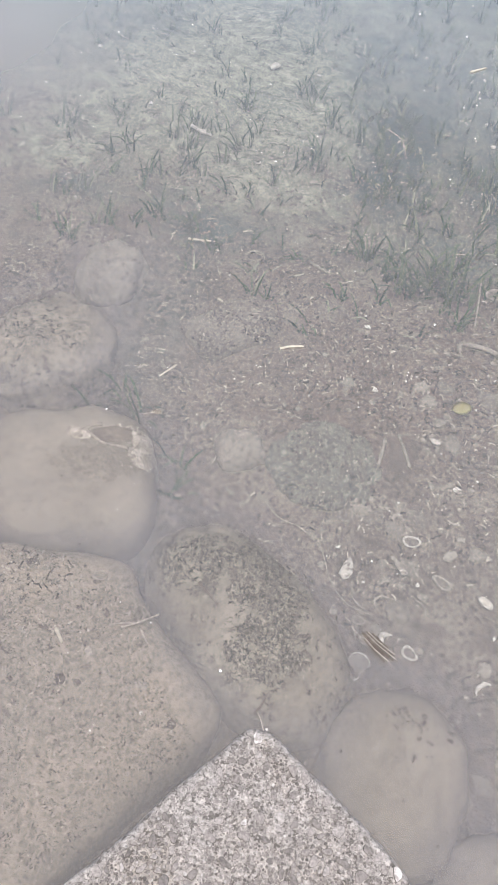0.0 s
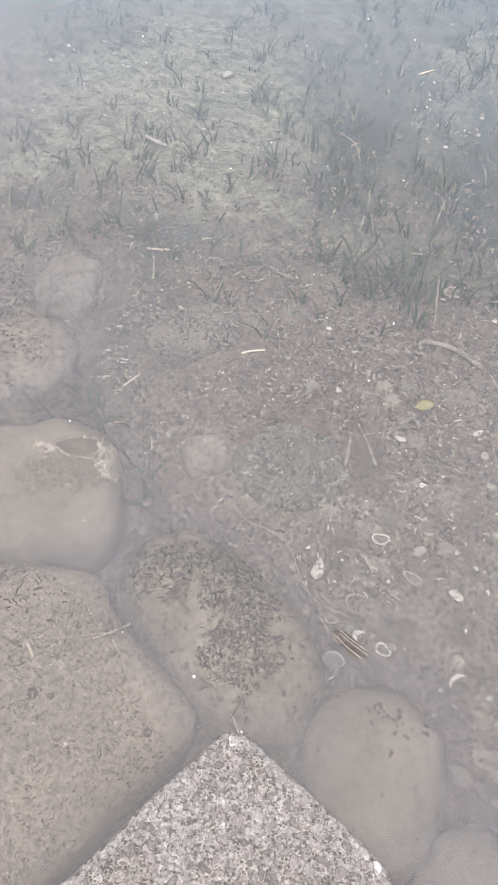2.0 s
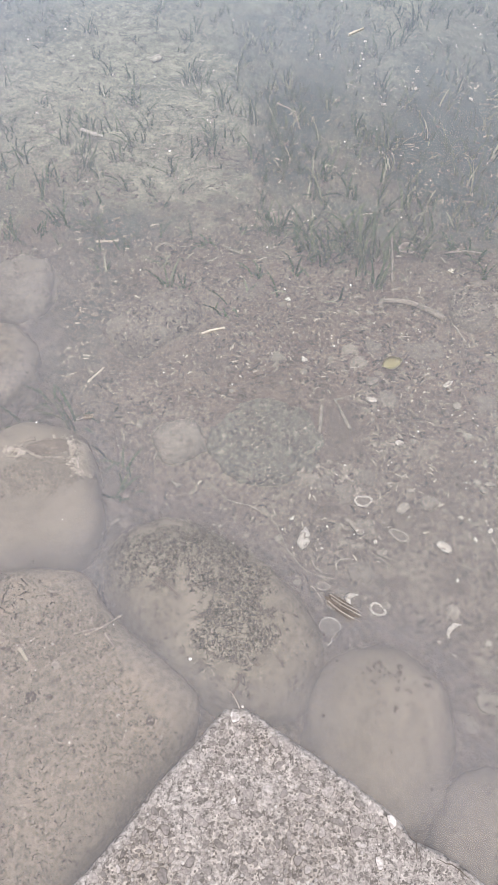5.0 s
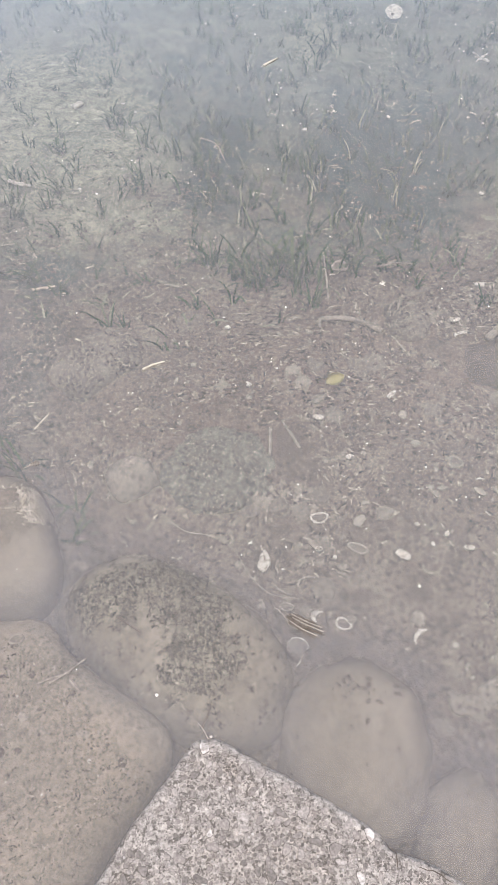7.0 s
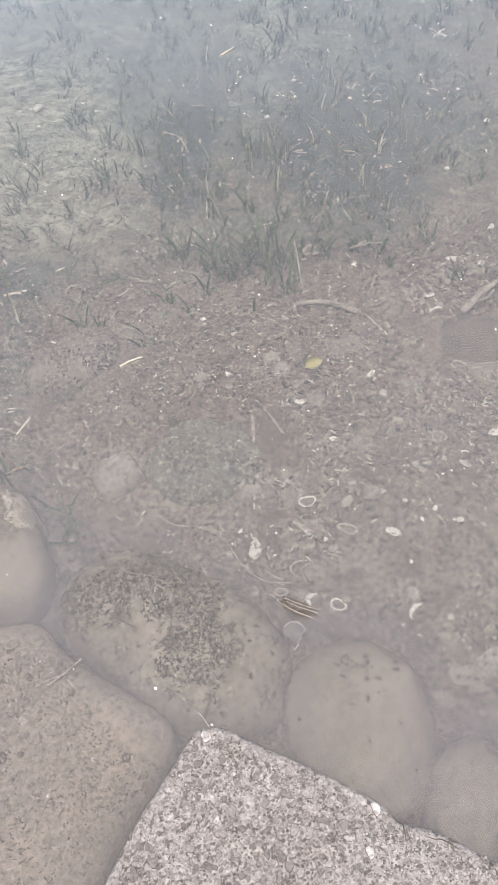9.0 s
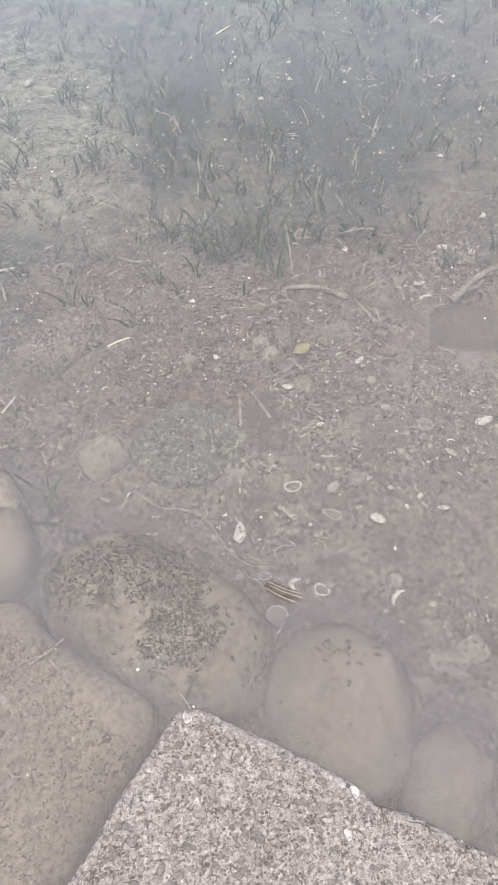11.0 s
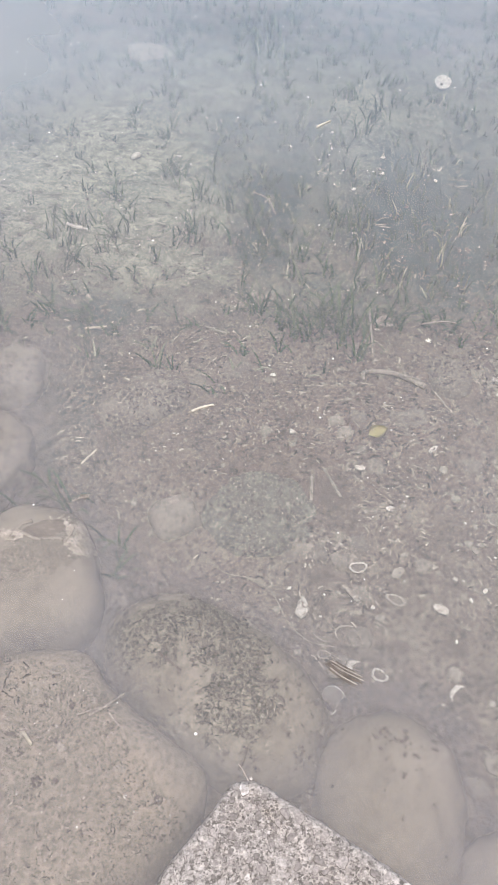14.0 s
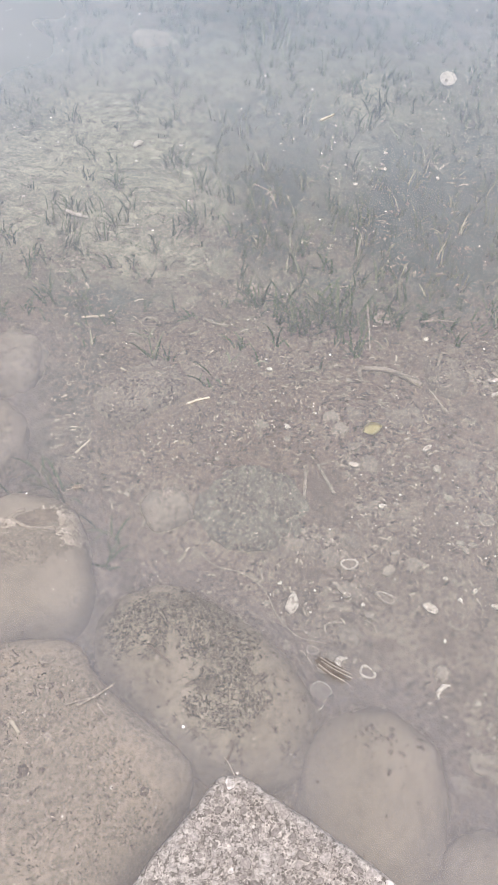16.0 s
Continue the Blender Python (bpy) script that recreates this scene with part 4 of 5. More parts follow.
    valve(0.906, 1.158, 0.010, 0.007, 80, 135, "small white pointed shell", M_OYSTER, 0.008)
    valve(0.958, 1.107, 0.016, 0.007, -5, 136, "bright pointed shell on silt", M_OYSTER, 0.008)
    arc_shell(1.055, 1.332, 0.014, 0.003, 20, 140, 0, 25, "white curved shell chip")
    arc_shell(-0.03 + 0.06, 1.275, 0.022, 0.0035, 150, 150, 0, 26, "pale curved shell rim beside a stone", M_SHELL_DULL)
    arc_shell(-0.085, 2.27, 0.035, 0.004, -30, 330, 0, 27, "pale curled shell ring among litter", M_SHELL_DULL)
    arc_shell(1.17, 1.92, 0.04, 0.004, 20, 150, 0, 28, "grey curved shell rim on the bed", M_SHELL_DULL)
    t = ring_shell(-0.225, 0.83, 0.016, 0.011, 10, 37, "pale shell ring lying on the granite block", M_SHELL_DULL, r=0.0022)
    t.location.z = 0.001
    # pear-shaped oyster flake
    solo("oyster_shell", flake([0.017, 0.019, 0.020, 0.028, 0.050, 0.026, 0.017, 0.016, 0.020, 0.026, 0.030, 0.023], 0.005, 3, 1.0), M_OYSTER, seat(0.376, 1.095, 0.006),
         "pear-shaped whitish oyster shell with dark pits", "shell", "shells on the bed", turn=-40)
    # white chips
    for k, (x, y, r) in enumerate(((0.398, 1.757, 0.016), (-0.43, 2.93, 0.02), (0.575, 1.105, 0.008), (0.345, 1.30 - 0.14, 0.008), (0.79, 1.0, 0.008), (0.86, 1.13, 0.009), (0.35, 2.05, 0.012),
                                   (-0.227, 3.61, 0.035), (0.98, 3.62, 0.014), (0.96, 3.48, 0.014), (1.2, 3.4, 0.016), (1.75, 3.1, 0.022), (1.66, 2.85, 0.014), (1.45, 2.75, 0.016), (1.3, 2.2, 0.02), (1.5, 2.35, 0.024),
                                   (0.80, 3.33, 0.015), (0.77, 3.5, 0.012), (-0.02, 3.6, 0.012), (-1.0, 3.4, 0.014))):
        rg = random.Random(200 + k)
        solo("shell_chip", flake([r * rg.uniform(0.5, 1.2) for _ in range(8)], r * 0.3, k, 0.7), M_SHELL, seat(x, y, 0.008), "small bright white shell chip", "shell", "white shell chips", turn=rg.uniform(0, 180))
    # large white shell far out, with a dark hole
    big = holder("scallop_shell", seat(1.456, 4.505, 0.012), "large white shell with a dark hole, far out", "shell", "shells on the bed", 5)
    part("valve", cup(0.048, 0.046, 0.014, 0.003, 31, 0.05), M_SHELL, big)
    big.rotation_euler.x = radians(28)
    big.location.z += 0.02
    part("hole", flake([0.010, 0.008, 0.011, 0.009, 0.010, 0.008], 0.002, 4), M_SHELL_DARK, big, "dark hole").location = (-0.008, -0.01, 0.006)


# ---------------------------------------------------------------- branches, twigs, leaf
def stick(name, knots, r0, r1, material, label, category="twig", group="twigs on the bed", lift=0.008, flat=0.8, surface=None, steps=5):
    base = Vector(knots[0])
    pts = []
    for p in curve_points([(x, y, 0) for x, y in knots], steps):
        z = (bed_height(p.x, p.y) + lift) if surface is None else surface
        pts.append((p.x - base.x, p.y - base.y, z))
    z0 = pts[0][2]
    pts = [(x, y, z - z0 + 0.0015 * noise.noise((x * 60, y * 60, 1))) for x, y, z in pts]
    n = len(pts)
    radii = [r0 + (r1 - r0) * k / (n - 1) + 0.15 * r0 * noise.noise((k * 1.3, r0 * 900, 2)) for k in range(n)]
    return solo(name, tube(pts, radii, 6, flat), material, (base.x, base.y, z0), label, category, group)


def build_twigs():
    br = stick("branch", [(0.668, 2.012), (0.675, 2.048), (0.72, 2.05), (0.77, 2.04), (0.83, 2.005), (0.878, 1.962)], 0.007, 0.012, M_BRANCH, "pale waterlogged branch lying on the bed", "branch", "fallen branches", 0.014)
    stick("twig", [(0.79, 2.018), (0.83, 2.004), (0.87, 1.985)], 0.006, 0.003, M_WOOD, "short side shoot of a fallen branch", lift=0.024)
    stick("twig", [(0.895, 1.965), (0.915, 1.92), (0.935, 1.86)], 0.005, 0.003, M_WOOD, "thin brown twig beside a branch")
    stick("branch", [(1.215, 1.872), (1.265, 1.915), (1.325, 1.968), (1.42, 2.02)], 0.015, 0.012, M_BRANCH, "pale waterlogged branch on a dark slab", "branch", "fallen branches", 0.055)
    stick("twig", [(1.26, 1.92), (1.32, 1.93), (1.36, 1.965)], 0.007, 0.005, M_WOOD, "short forked twig beside a branch", lift=0.055)
    stick("root_thread", [(0.10, 1.28), (0.165, 1.215), (0.23, 1.195), (0.295, 1.147), (0.335, 1.06), (0.388, 1.005), (0.46, 0.985)], 0.0017, 0.0014, M_WOOD, "long thin pale root thread winding over silt", "root", "", 0.012, 1.0, steps=8)
    stick("twig", [(0.488, 1.60), (0.51, 1.54), (0.527, 1.485)], 0.004, 0.006, M_WOOD, "pale peeled twig on silt")
    stick("twig", [(0.488, 1.598), (0.515, 1.61)], 0.004, 0.003, M_WOOD, "short pale twig end on silt")
    stick("twig", [(0.447, 1.575), (0.437, 1.49), (0.424, 1.42)], 0.005, 0.005, M_WOOD, "straight brown twig on silt")
    stick("twig", [(-0.334, 2.262), (-0.253, 2.279)], 0.005, 0.004, M_STRAW, "straight straw-coloured twig among litter", lift=0.02)
    stick("twig", [(0.07, 1.635), (0.10, 1.652), (0.135, 1.663)], 0.004, 0.003, M_STRAW, "short bright straw floating on the water", lift=0.0, surface=WATER_Z + 0.003, group="floating straws")
    stick("twig", [(-0.168, 1.998), (-0.12, 1.965)], 0.004, 0.004, M_STRAW, "short straw-coloured twig on litter", lift=0.03)
    stick("twig", [(0.11, 2.30), (0.155, 2.27), (0.20, 2.26)], 0.005, 0.005, M_WOOD, "bright pale reed stem on the bed", lift=0.02)
    stick("twig", [(-0.475, 2.935), (-0.43, 2.905), (-0.385, 2.895)], 0.008, 0.006, M_SHELL, "whitish bent stick among seagrass", lift=0.03)
    stick("twig", [(0.74, 2.42), (0.73, 2.28), (0.715, 2.13)], 0.0035, 0.003, M_WOOD, "pale upright stem lying among seagrass", lift=0.03)
    stick("twig", [(0.32, 3.2), (0.385, 3.14), (0.41, 3.0)], 0.003, 0.002, M_WOOD, "pale bent stem among seagrass", lift=0.05)
    stick("twig", [(0.63, 3.57), (0.70, 3.64)], 0.006, 0.004, M_STRAW, "bright straw floating on the water", lift=0.0, surface=WATER_Z + 0.004, group="floating straws")
    stick("twig", [(0.176, 0.545), (0.184, 0.534), (0.195, 0.511)], 0.0005, 0.0009, M_WOOD, "thin pale stem caught at the block corner", lift=0.0, surface=SLAB_TOP + 0.001)
    stick("twig", [(0.185, 0.60), (0.20, 0.63), (0.207, 0.655)], 0.0035, 0.0008, M_WOOD_DARK, "small dark twig on a boulder", surface=-0.02)
    stick("twig", [(-0.186, 1.49), (-0.176, 1.43), (-0.152, 1.345)], 0.0028, 0.002, M_WOOD_DARK, "thin dark stem lying in the gap beside a boulder", lift=0.03)
    stick("twig", [(-0.051, 1.335), (-0.042, 1.375), (-0.05, 1.425)], 0.0025, 0.0022, M_WOOD, "thin pale curved stem beside a small stone", lift=0.02)
    stick("twig", [(-0.502, 1.547), (-0.487, 1.61), (-0.473, 1.666)], 0.005, 0.004, M_WOOD, "pale stem beside dark weed", lift=0.05)
    stick("twig", [(-0.273, 1.605), (-0.233, 1.664)], 0.004, 0.0035, M_STRAW, "straight pale straw over dark silt", lift=0.03)
    stick("twig", [(-0.27, 1.385), (-0.247, 1.372), (-0.228, 1.345)], 0.0035, 0.002, M_WOOD_DARK, "dark bent twig at a boulder's edge", surface=0.0)
    stick("twig", [(0.93, 2.055), (0.945, 2.0), (0.965, 1.93)], 0.004, 0.003, M_WOOD_DARK, "dark thin twig beside a brown stone", lift=0.02)
    stick("twig", [(0.93, 2.31), (1.0, 2.325), (1.06, 2.315)], 0.004, 0.003, M_WOOD, "pale thin stem among seagrass", lift=0.03)
    stick("twig", [(0.02, 2.03), (0.045, 1.96), (0.06, 1.89)], 0.003, 0.002, M_WOOD_DARK, "dark stem leaning on a flat stone", lift=0.05)
    # dark twigs on the brown boulder and pale ones on the granite block
    stick("twig", [(0.0, 0.865), (0.055, 0.82)], 0.003, 0.002, M_WOOD_DARK, "dark straight twig on the algae boulder", surface=0.01)
    stick("twig", [(-0.281, 0.681), (-0.258, 0.652)], 0.005, 0.004, M_STRAW, "pale short stem on the granite block", surface=0.004)
    stick("twig", [(-0.144, 0.716), (-0.107, 0.738), (-0.069, 0.767)], 0.0028, 0.002, M_WOOD, "pale thin stem on the granite block", surface=0.004)
    stick("twig", [(-0.101, 0.722), (-0.077, 0.692)], 0.0028, 0.002, M_WOOD, "pale thin stem on the granite block", surface=0.004)
    stick("twig", [(-0.171, 0.716), (-0.135, 0.73), (-0.099, 0.738)], 0.0026, 0.0018, M_WOOD, "pale thin stem on the granite block", surface=0.004)
    stick("root_thread", [(-0.296, 2.106), (-0.318, 2.04), (-0.308, 1.985), (-0.288, 1.945)], 0.002, 0.0015, M_WOOD, "curved pale root on dark silt", "root", "", 0.02)
    # bundle of dark flattened reeds
    bundle = holder("reed_bundle", (0.425, 0.785, WATER_Z + 0.002), "bundle of dark brown split reeds floating on the water", "reed bundle", "", -33)
    for k in range(8):
        rg = random.Random(60 + k)
        o = (k - 3.5) * 0.0062 + rg.uniform(-0.0015, 0.0015)
        pts = [(-0.05 + rg.uniform(0, 0.03), o * 0.6 + 0.003, rg.uniform(0, 0.003)), (0, o * 0.7, rg.uniform(0, 0.003)), (0.048 - rg.uniform(0, 0.03), o * 0.75 + rg.uniform(-0.003, 0.003), rg.uniform(0, 0.003))]
        part("reed", tube(curve_points(pts, 4), 0.0015, 5, 0.6), M_WOOD if k in (1, 4, 6) else M_REED, bundle)
    # yellow leaf
    bm = bmesh.new()
    rows = []
    for i in range(9):
        t = i / 8
        w = 0.023 * math.sin(math.pi * min(1, t * 0.97 + 0.02)) ** 0.7 * (1.15 - 0.4 * t)
        rows.append([bm.verts.new((-0.035 + 0.07 * t, w * s, 0.010 * abs(s) + 0.004 * math.sin(t * 3))) for s in (-1, -0.5, 0, 0.5, 1)])
    for r0, r1 in zip(rows, rows[1:]):
        for k in range(4):
            bm.faces.new((r0[k], r1[k], r1[k + 1], r0[k + 1]))
    solid = bmesh.ops.solidify(bm, geom=bm.faces[:], thickness=0.0012)
    leaf = holder("leaf", seat(0.676, 1.747, 0.012), "bright yellow fallen leaf lying on brown silt", "leaf", "", 25)
    part("blade", bm, M_LEAF, leaf)
    leaf.rotation_euler.x = radians(22)
    part("stalk", tube([(0.033, 0, 0.003), (0.05, 0.004, 0.006)], [0.0016, 0.001], 5), M_WOOD, leaf, "thin brown stalk")
    # floating feather-like bits
    for nm, x, y, z, size, seed, lab in (("foam_clump", 0.85, 1.975, WATER_Z + 0.003, 0.014, 3, "small white frayed foam clump floating on water"),
                                         ("white_weed", 1.787, 3.934, bed_height(1.787, 3.934) + 0.03, 0.06, 9, "white branching dead weed standing on the bed")):
        h = holder(nm, (x, y, z), lab, "debris")
        rg = random.Random(seed)
        for k in range(9):
            a = rg.uniform(0, 6.28)
            e = Vector((math.cos(a), math.sin(a), rg.uniform(0, 0.8))) * size * rg.uniform(0.5, 1.1)
            part("strand", tube([(0, 0, 0), e * 0.5 + Vector((0, 0, 0.1 * size)), e], [size * 0.09, size * 0.08, size * 0.04], 5), M_SHELL, h)


# ---------------------------------------------------------------- seagrass
def blade(verts, faces, x, y, z, length, width, lean, heading, curl, top):
    i = len(verts)
    dx, dy = math.cos(heading), math.sin(heading)
    sx, sy = -dy, dx
    px, pz, ang = 0.0, 0.0, lean
    n = 5
    for k in range(n + 1):
        w = width * (1 - (k / n) ** 3) * 0.5 + 0.0004
        cx, cy, cz = x + dx * px, y + dy * px, min(z + pz, top)
        verts.append((cx + sx * w, cy + sy * w, cz))
        verts.append((cx - sx * w, cy - sy * w, cz + 0.0006))
        px += math.sin(ang) * length / n
        pz += math.cos(ang) * length / n
        ang += curl / n
    faces += [(i + 2 * k, i + 2 * k + 1, i + 2 * k + 3, i + 2 * k + 2) for k in range(n)]


def tuft(x, y, count, spread_r, length, seed, label="dark green seagrass tuft rooted in the bed", material=M_GRASS):
    rg = random.Random(seed)
    verts, faces = [], []
    z0 = bed_height(x, y)
    for _ in range(count):
        a, r = rg.uniform(0, 6.28), spread_r * math.sqrt(rg.random())
        bx, by = r * math.cos(a), r * math.sin(a)
        blade(verts, faces, bx, by, bed_height(x + bx, y + by) - z0 - 0.005, length * rg.uniform(0.45, 1.15), rg.uniform(0.0055, 0.0095), rg.uniform(0.0, 0.6), rg.uniform(0, 6.28), rg.uniform(0.5, 2.2), WATER_Z - z0 - 0.012)
    ob = new("seagrass_tuft", raw_mesh("seagrass_tuft", verts, faces, material))
    ob.location = (x, y, z0)
    return tagged(ob, label, "seagrass", "seagrass tufts")


def build_grass():
    rg = random.Random(31)
    for k in range(24):
        x, y = rg.gauss(0.54, 0.2 if k % 5 == 0 else 0.075), rg.gauss(2.30, 0.06)
        tuft(x, y, 8, 0.035, 0.165, 400 + k)
    # x, y, blades, length
    for k, (x, y, c, l) in enumerate(((0.84, 2.36, 14, 0.13), (0.78, 2.33, 9, 0.12), (0.96, 2.33, 13, 0.12), (1.04, 2.32, 12, 0.11), (0.40, 2.33, 14, 0.12), (0.30, 2.42, 12, 0.11), (0.25, 2.18, 9, 0.09), (0.40, 2.2, 8, 0.1),
                                      (-0.33, 2.32, 18, 0.12), (-0.46, 2.37, 16, 0.13), (-0.54, 2.33, 10, 0.11), (-0.24, 2.25, 10, 0.10), (-0.28, 2.6, 10, 0.10), (-0.75, 2.67, 10, 0.11), (-0.66, 2.72, 8, 0.1),
                                      (0.13, 1.98, 7, 0.10), (-0.36, 1.52, 10, 0.12), (-0.30, 1.46, 9, 0.13), (-0.15, 1.32, 8, 0.11), (-0.12, 1.22, 8, 0.1), (-0.44, 1.42, 10, 0.14),
                                      (0.01, 2.87, 9, 0.11), (0.24, 2.86, 10, 0.12), (0.03, 2.93, 8, 0.10), (0.33, 2.95, 14, 0.12), (0.26, 3.07, 10, 0.11), (-0.30, 3.2, 9, 0.1), (0.76, 2.99, 13, 0.13), (0.70, 3.05, 9, 0.12),
                                      (0.80, 3.5, 12, 0.11), (0.92, 3.3, 11, 0.12), (0.98, 4.05, 14, 0.14), (1.05, 4.2, 12, 0.14), (1.13, 2.94, 10, 0.12), (1.31, 2.76, 12, 0.10), (1.42, 2.83, 12, 0.11), (1.37, 3.32, 14, 0.13), (1.43, 3.34, 12, 0.13),
                                      (0.6, 2.62, 12, 0.12), (0.5, 2.72, 12, 0.12), (0.9, 2.6, 12, 0.11), (1.1, 2.62, 10, 0.1), (0.55, 3.3, 10, 0.12), (-0.55, 2.62, 10, 0.1))):
        tuft(x, y, c, 0.035, l, 500 + k)
    verts, faces = [], []
    for _ in range(6800):
        x, y = rg.uniform(-1.9, 2.6), 2.05 + 4.5 * rg.random() ** 1.15
        w, s = cover(WEED, x, y), cover(SAND, x, y)
        clump = noise.noise((x * 3.2, y * 2.6, 5.0)) + 0.7 * noise.noise((x * 9.0, y * 7.0, 9.0))
        p = (0.22 + 0.30 * w - 0.06 * s + 0.5 * clump) * (1 - 0.75 * math.exp(-((x + 1.4) / 0.75) ** 2 - ((y - 4.3) / 1.6) ** 2)) * min(1.0, (y - 2.0) / 0.5)
        if rg.random() > p:
            continue
        head = rg.uniform(0, 6.28)
        size = rg.uniform(0.6, 1.3)
        for _ in range(rg.randint(3, 9)):
            blade(verts, faces, x + rg.gauss(0, 0.011), y + rg.gauss(0, 0.011), bed_height(x, y) - 0.004, size * rg.uniform(0.04, 0.11), rg.uniform(0.0042, 0.0078), rg.uniform(0.05, 0.6), head + rg.gauss(0, 1.5),
                  rg.uniform(0.2, 1.7), WATER_Z - 0.015)
    tagged(new("seagrass_meadow", raw_mesh("seagrass_meadow", verts, faces, M_GRASS_FAR)), "thin meadow of short silted seagrass", "seagrass", kind="stuff")


# ---------------------------------------------------------------- loose cover: litter, grit, algae, specks
def covered(x, y, grow=1.0):
    for bx, by, a, b, c, zc, turn, sq, ob in BOULDERS[:12]:
        ca, sa = math.cos(radians(turn)), math.sin(radians(turn))
        u, v = (x - bx) * ca + (y - by) * sa, -(x - bx) * sa + (y - by) * ca
        if abs(u / (a * grow)) ** sq + abs(v / (b * grow)) ** sq < 1:
            return True
    d = Vector((x, y)) - TIP
    return (d.x * 0.777 - d.y * 0.63 > 0 and d.x * -0.555 - d.y * 0.832 > 0)


def on_granite(x, y):
    return granite_edge(x, y) > 0.015


def bed_or_block(x, y):
    if on_granite(x, y):
        return granite_height(x, y) - 0.0015
    return bed_height(x, y)


def scatter(name, count, box, make, material, label, seed, accept=None, smooth=False):
    rg = random.Random(seed)
    verts, faces = [], []
    done = tries = 0
    while done < count and tries < count * 12:
        tries += 1
        x, y = rg.uniform(box[0], box[1]), rg.uniform(box[2], box[3])
        if covered(x, y) or (accept and not accept(x, y, rg)):
            continue
        done += 1
        make(verts, faces, x, y, bed_or_block(x, y), rg)
    return tagged(new(name, raw_mesh(name, verts, faces, material, smooth)), label, "litter", kind="stuff")


def chip(verts, faces, x, y, z, rg, lo=0.0014, hi=0.0052, flat=0.45):
    r = lo + (hi - lo) * rg.random() ** 2.5
    i, n = len(verts), 6
    turn, st = rg.uniform(0, 6.28), rg.uniform(0.5, 1.0)
    ca, sa = math.cos(turn), math.sin(turn)
    for s, h in ((1.0, 0.0), (0.6, flat * r)):
        for k in range(n):
            a = k * math.tau / n
            w = s * r * rg.uniform(0.7, 1.25)
            u, v = w * math.cos(a), w * st * math.sin(a)
            verts.append((x + u * ca - v * sa, y + u * sa + v * ca, z + 0.003 + h))
    faces += [(i + k, i + (k + 1) % n, i + n + (k + 1) % n, i + n + k) for k in range(n)]
    faces.append(tuple(i + n + k for k in range(n)))


def strand(verts, faces, x, y, z, rg, lo=0.012, hi=0.05, w=0.0018):
    n, i = 5, len(verts)
    length = rg.uniform(lo, hi)
    head, bend = rg.uniform(0, 6.28), rg.gauss(0, 0.45)
    w *= rg.uniform(0.6, 1.6)
    lift = rg.uniform(0.0, 0.004)
    for k in range(n + 1):
        sx, sy = -math.sin(head), math.cos(head)
        h = z + 0.003 + lift * math.sin(math.pi * k / n)
        verts.append((x + sx * w, y + sy * w, h))
        verts.append((x - sx * w, y - sy * w, h + 0.001))
        x += math.cos(head) * length / n
        y += math.sin(head) * length / n
        head += bend / n
    faces += [(i + 2 * k, i + 2 * k + 1, i + 2 * k + 3, i + 2 * k + 2) for k in range(n)]


def thick_zone(x, y, rg):
    """Litter lies thick in the band between the stones and the seagrass, thin elsewhere."""
    p = 0.12 + 0.8 * math.exp(-((y - 1.85) / 0.48) ** 2) + 0.6 * noise.noise((x * 4, y * 4, 9.0)) + 0.8 * noise.noise((x * 13, y * 13, 2.0)) + 0.5 * cover(RUBBLE, x, y) - 1.2 * cover(MUD, x, y)
    return rg.random() < p


def shell_zone(x, y, rg):
    p = 0.2 + 0.4 * math.exp(-((y - 1.6) / 0.5) ** 2 - ((x - 0.85) / 0.6) ** 2) + 0.35 * noise.noise((x * 5, y * 5, 4.0)) + 0.5 * noise.noise((x * 15, y * 15, 7.0)) + 0.7 * cover(RUBBLE, x, y) - 1.2 * cover(MUD, x, y)
    return rg.random() < p


def granite_rim(x, y, rg):
    """The sloping edge of the granite block beside the concrete one and the algae boulder."""
    return 0.004 < granite_edge(x, y) < 0.10 and x + 1.3 * y > 0.55


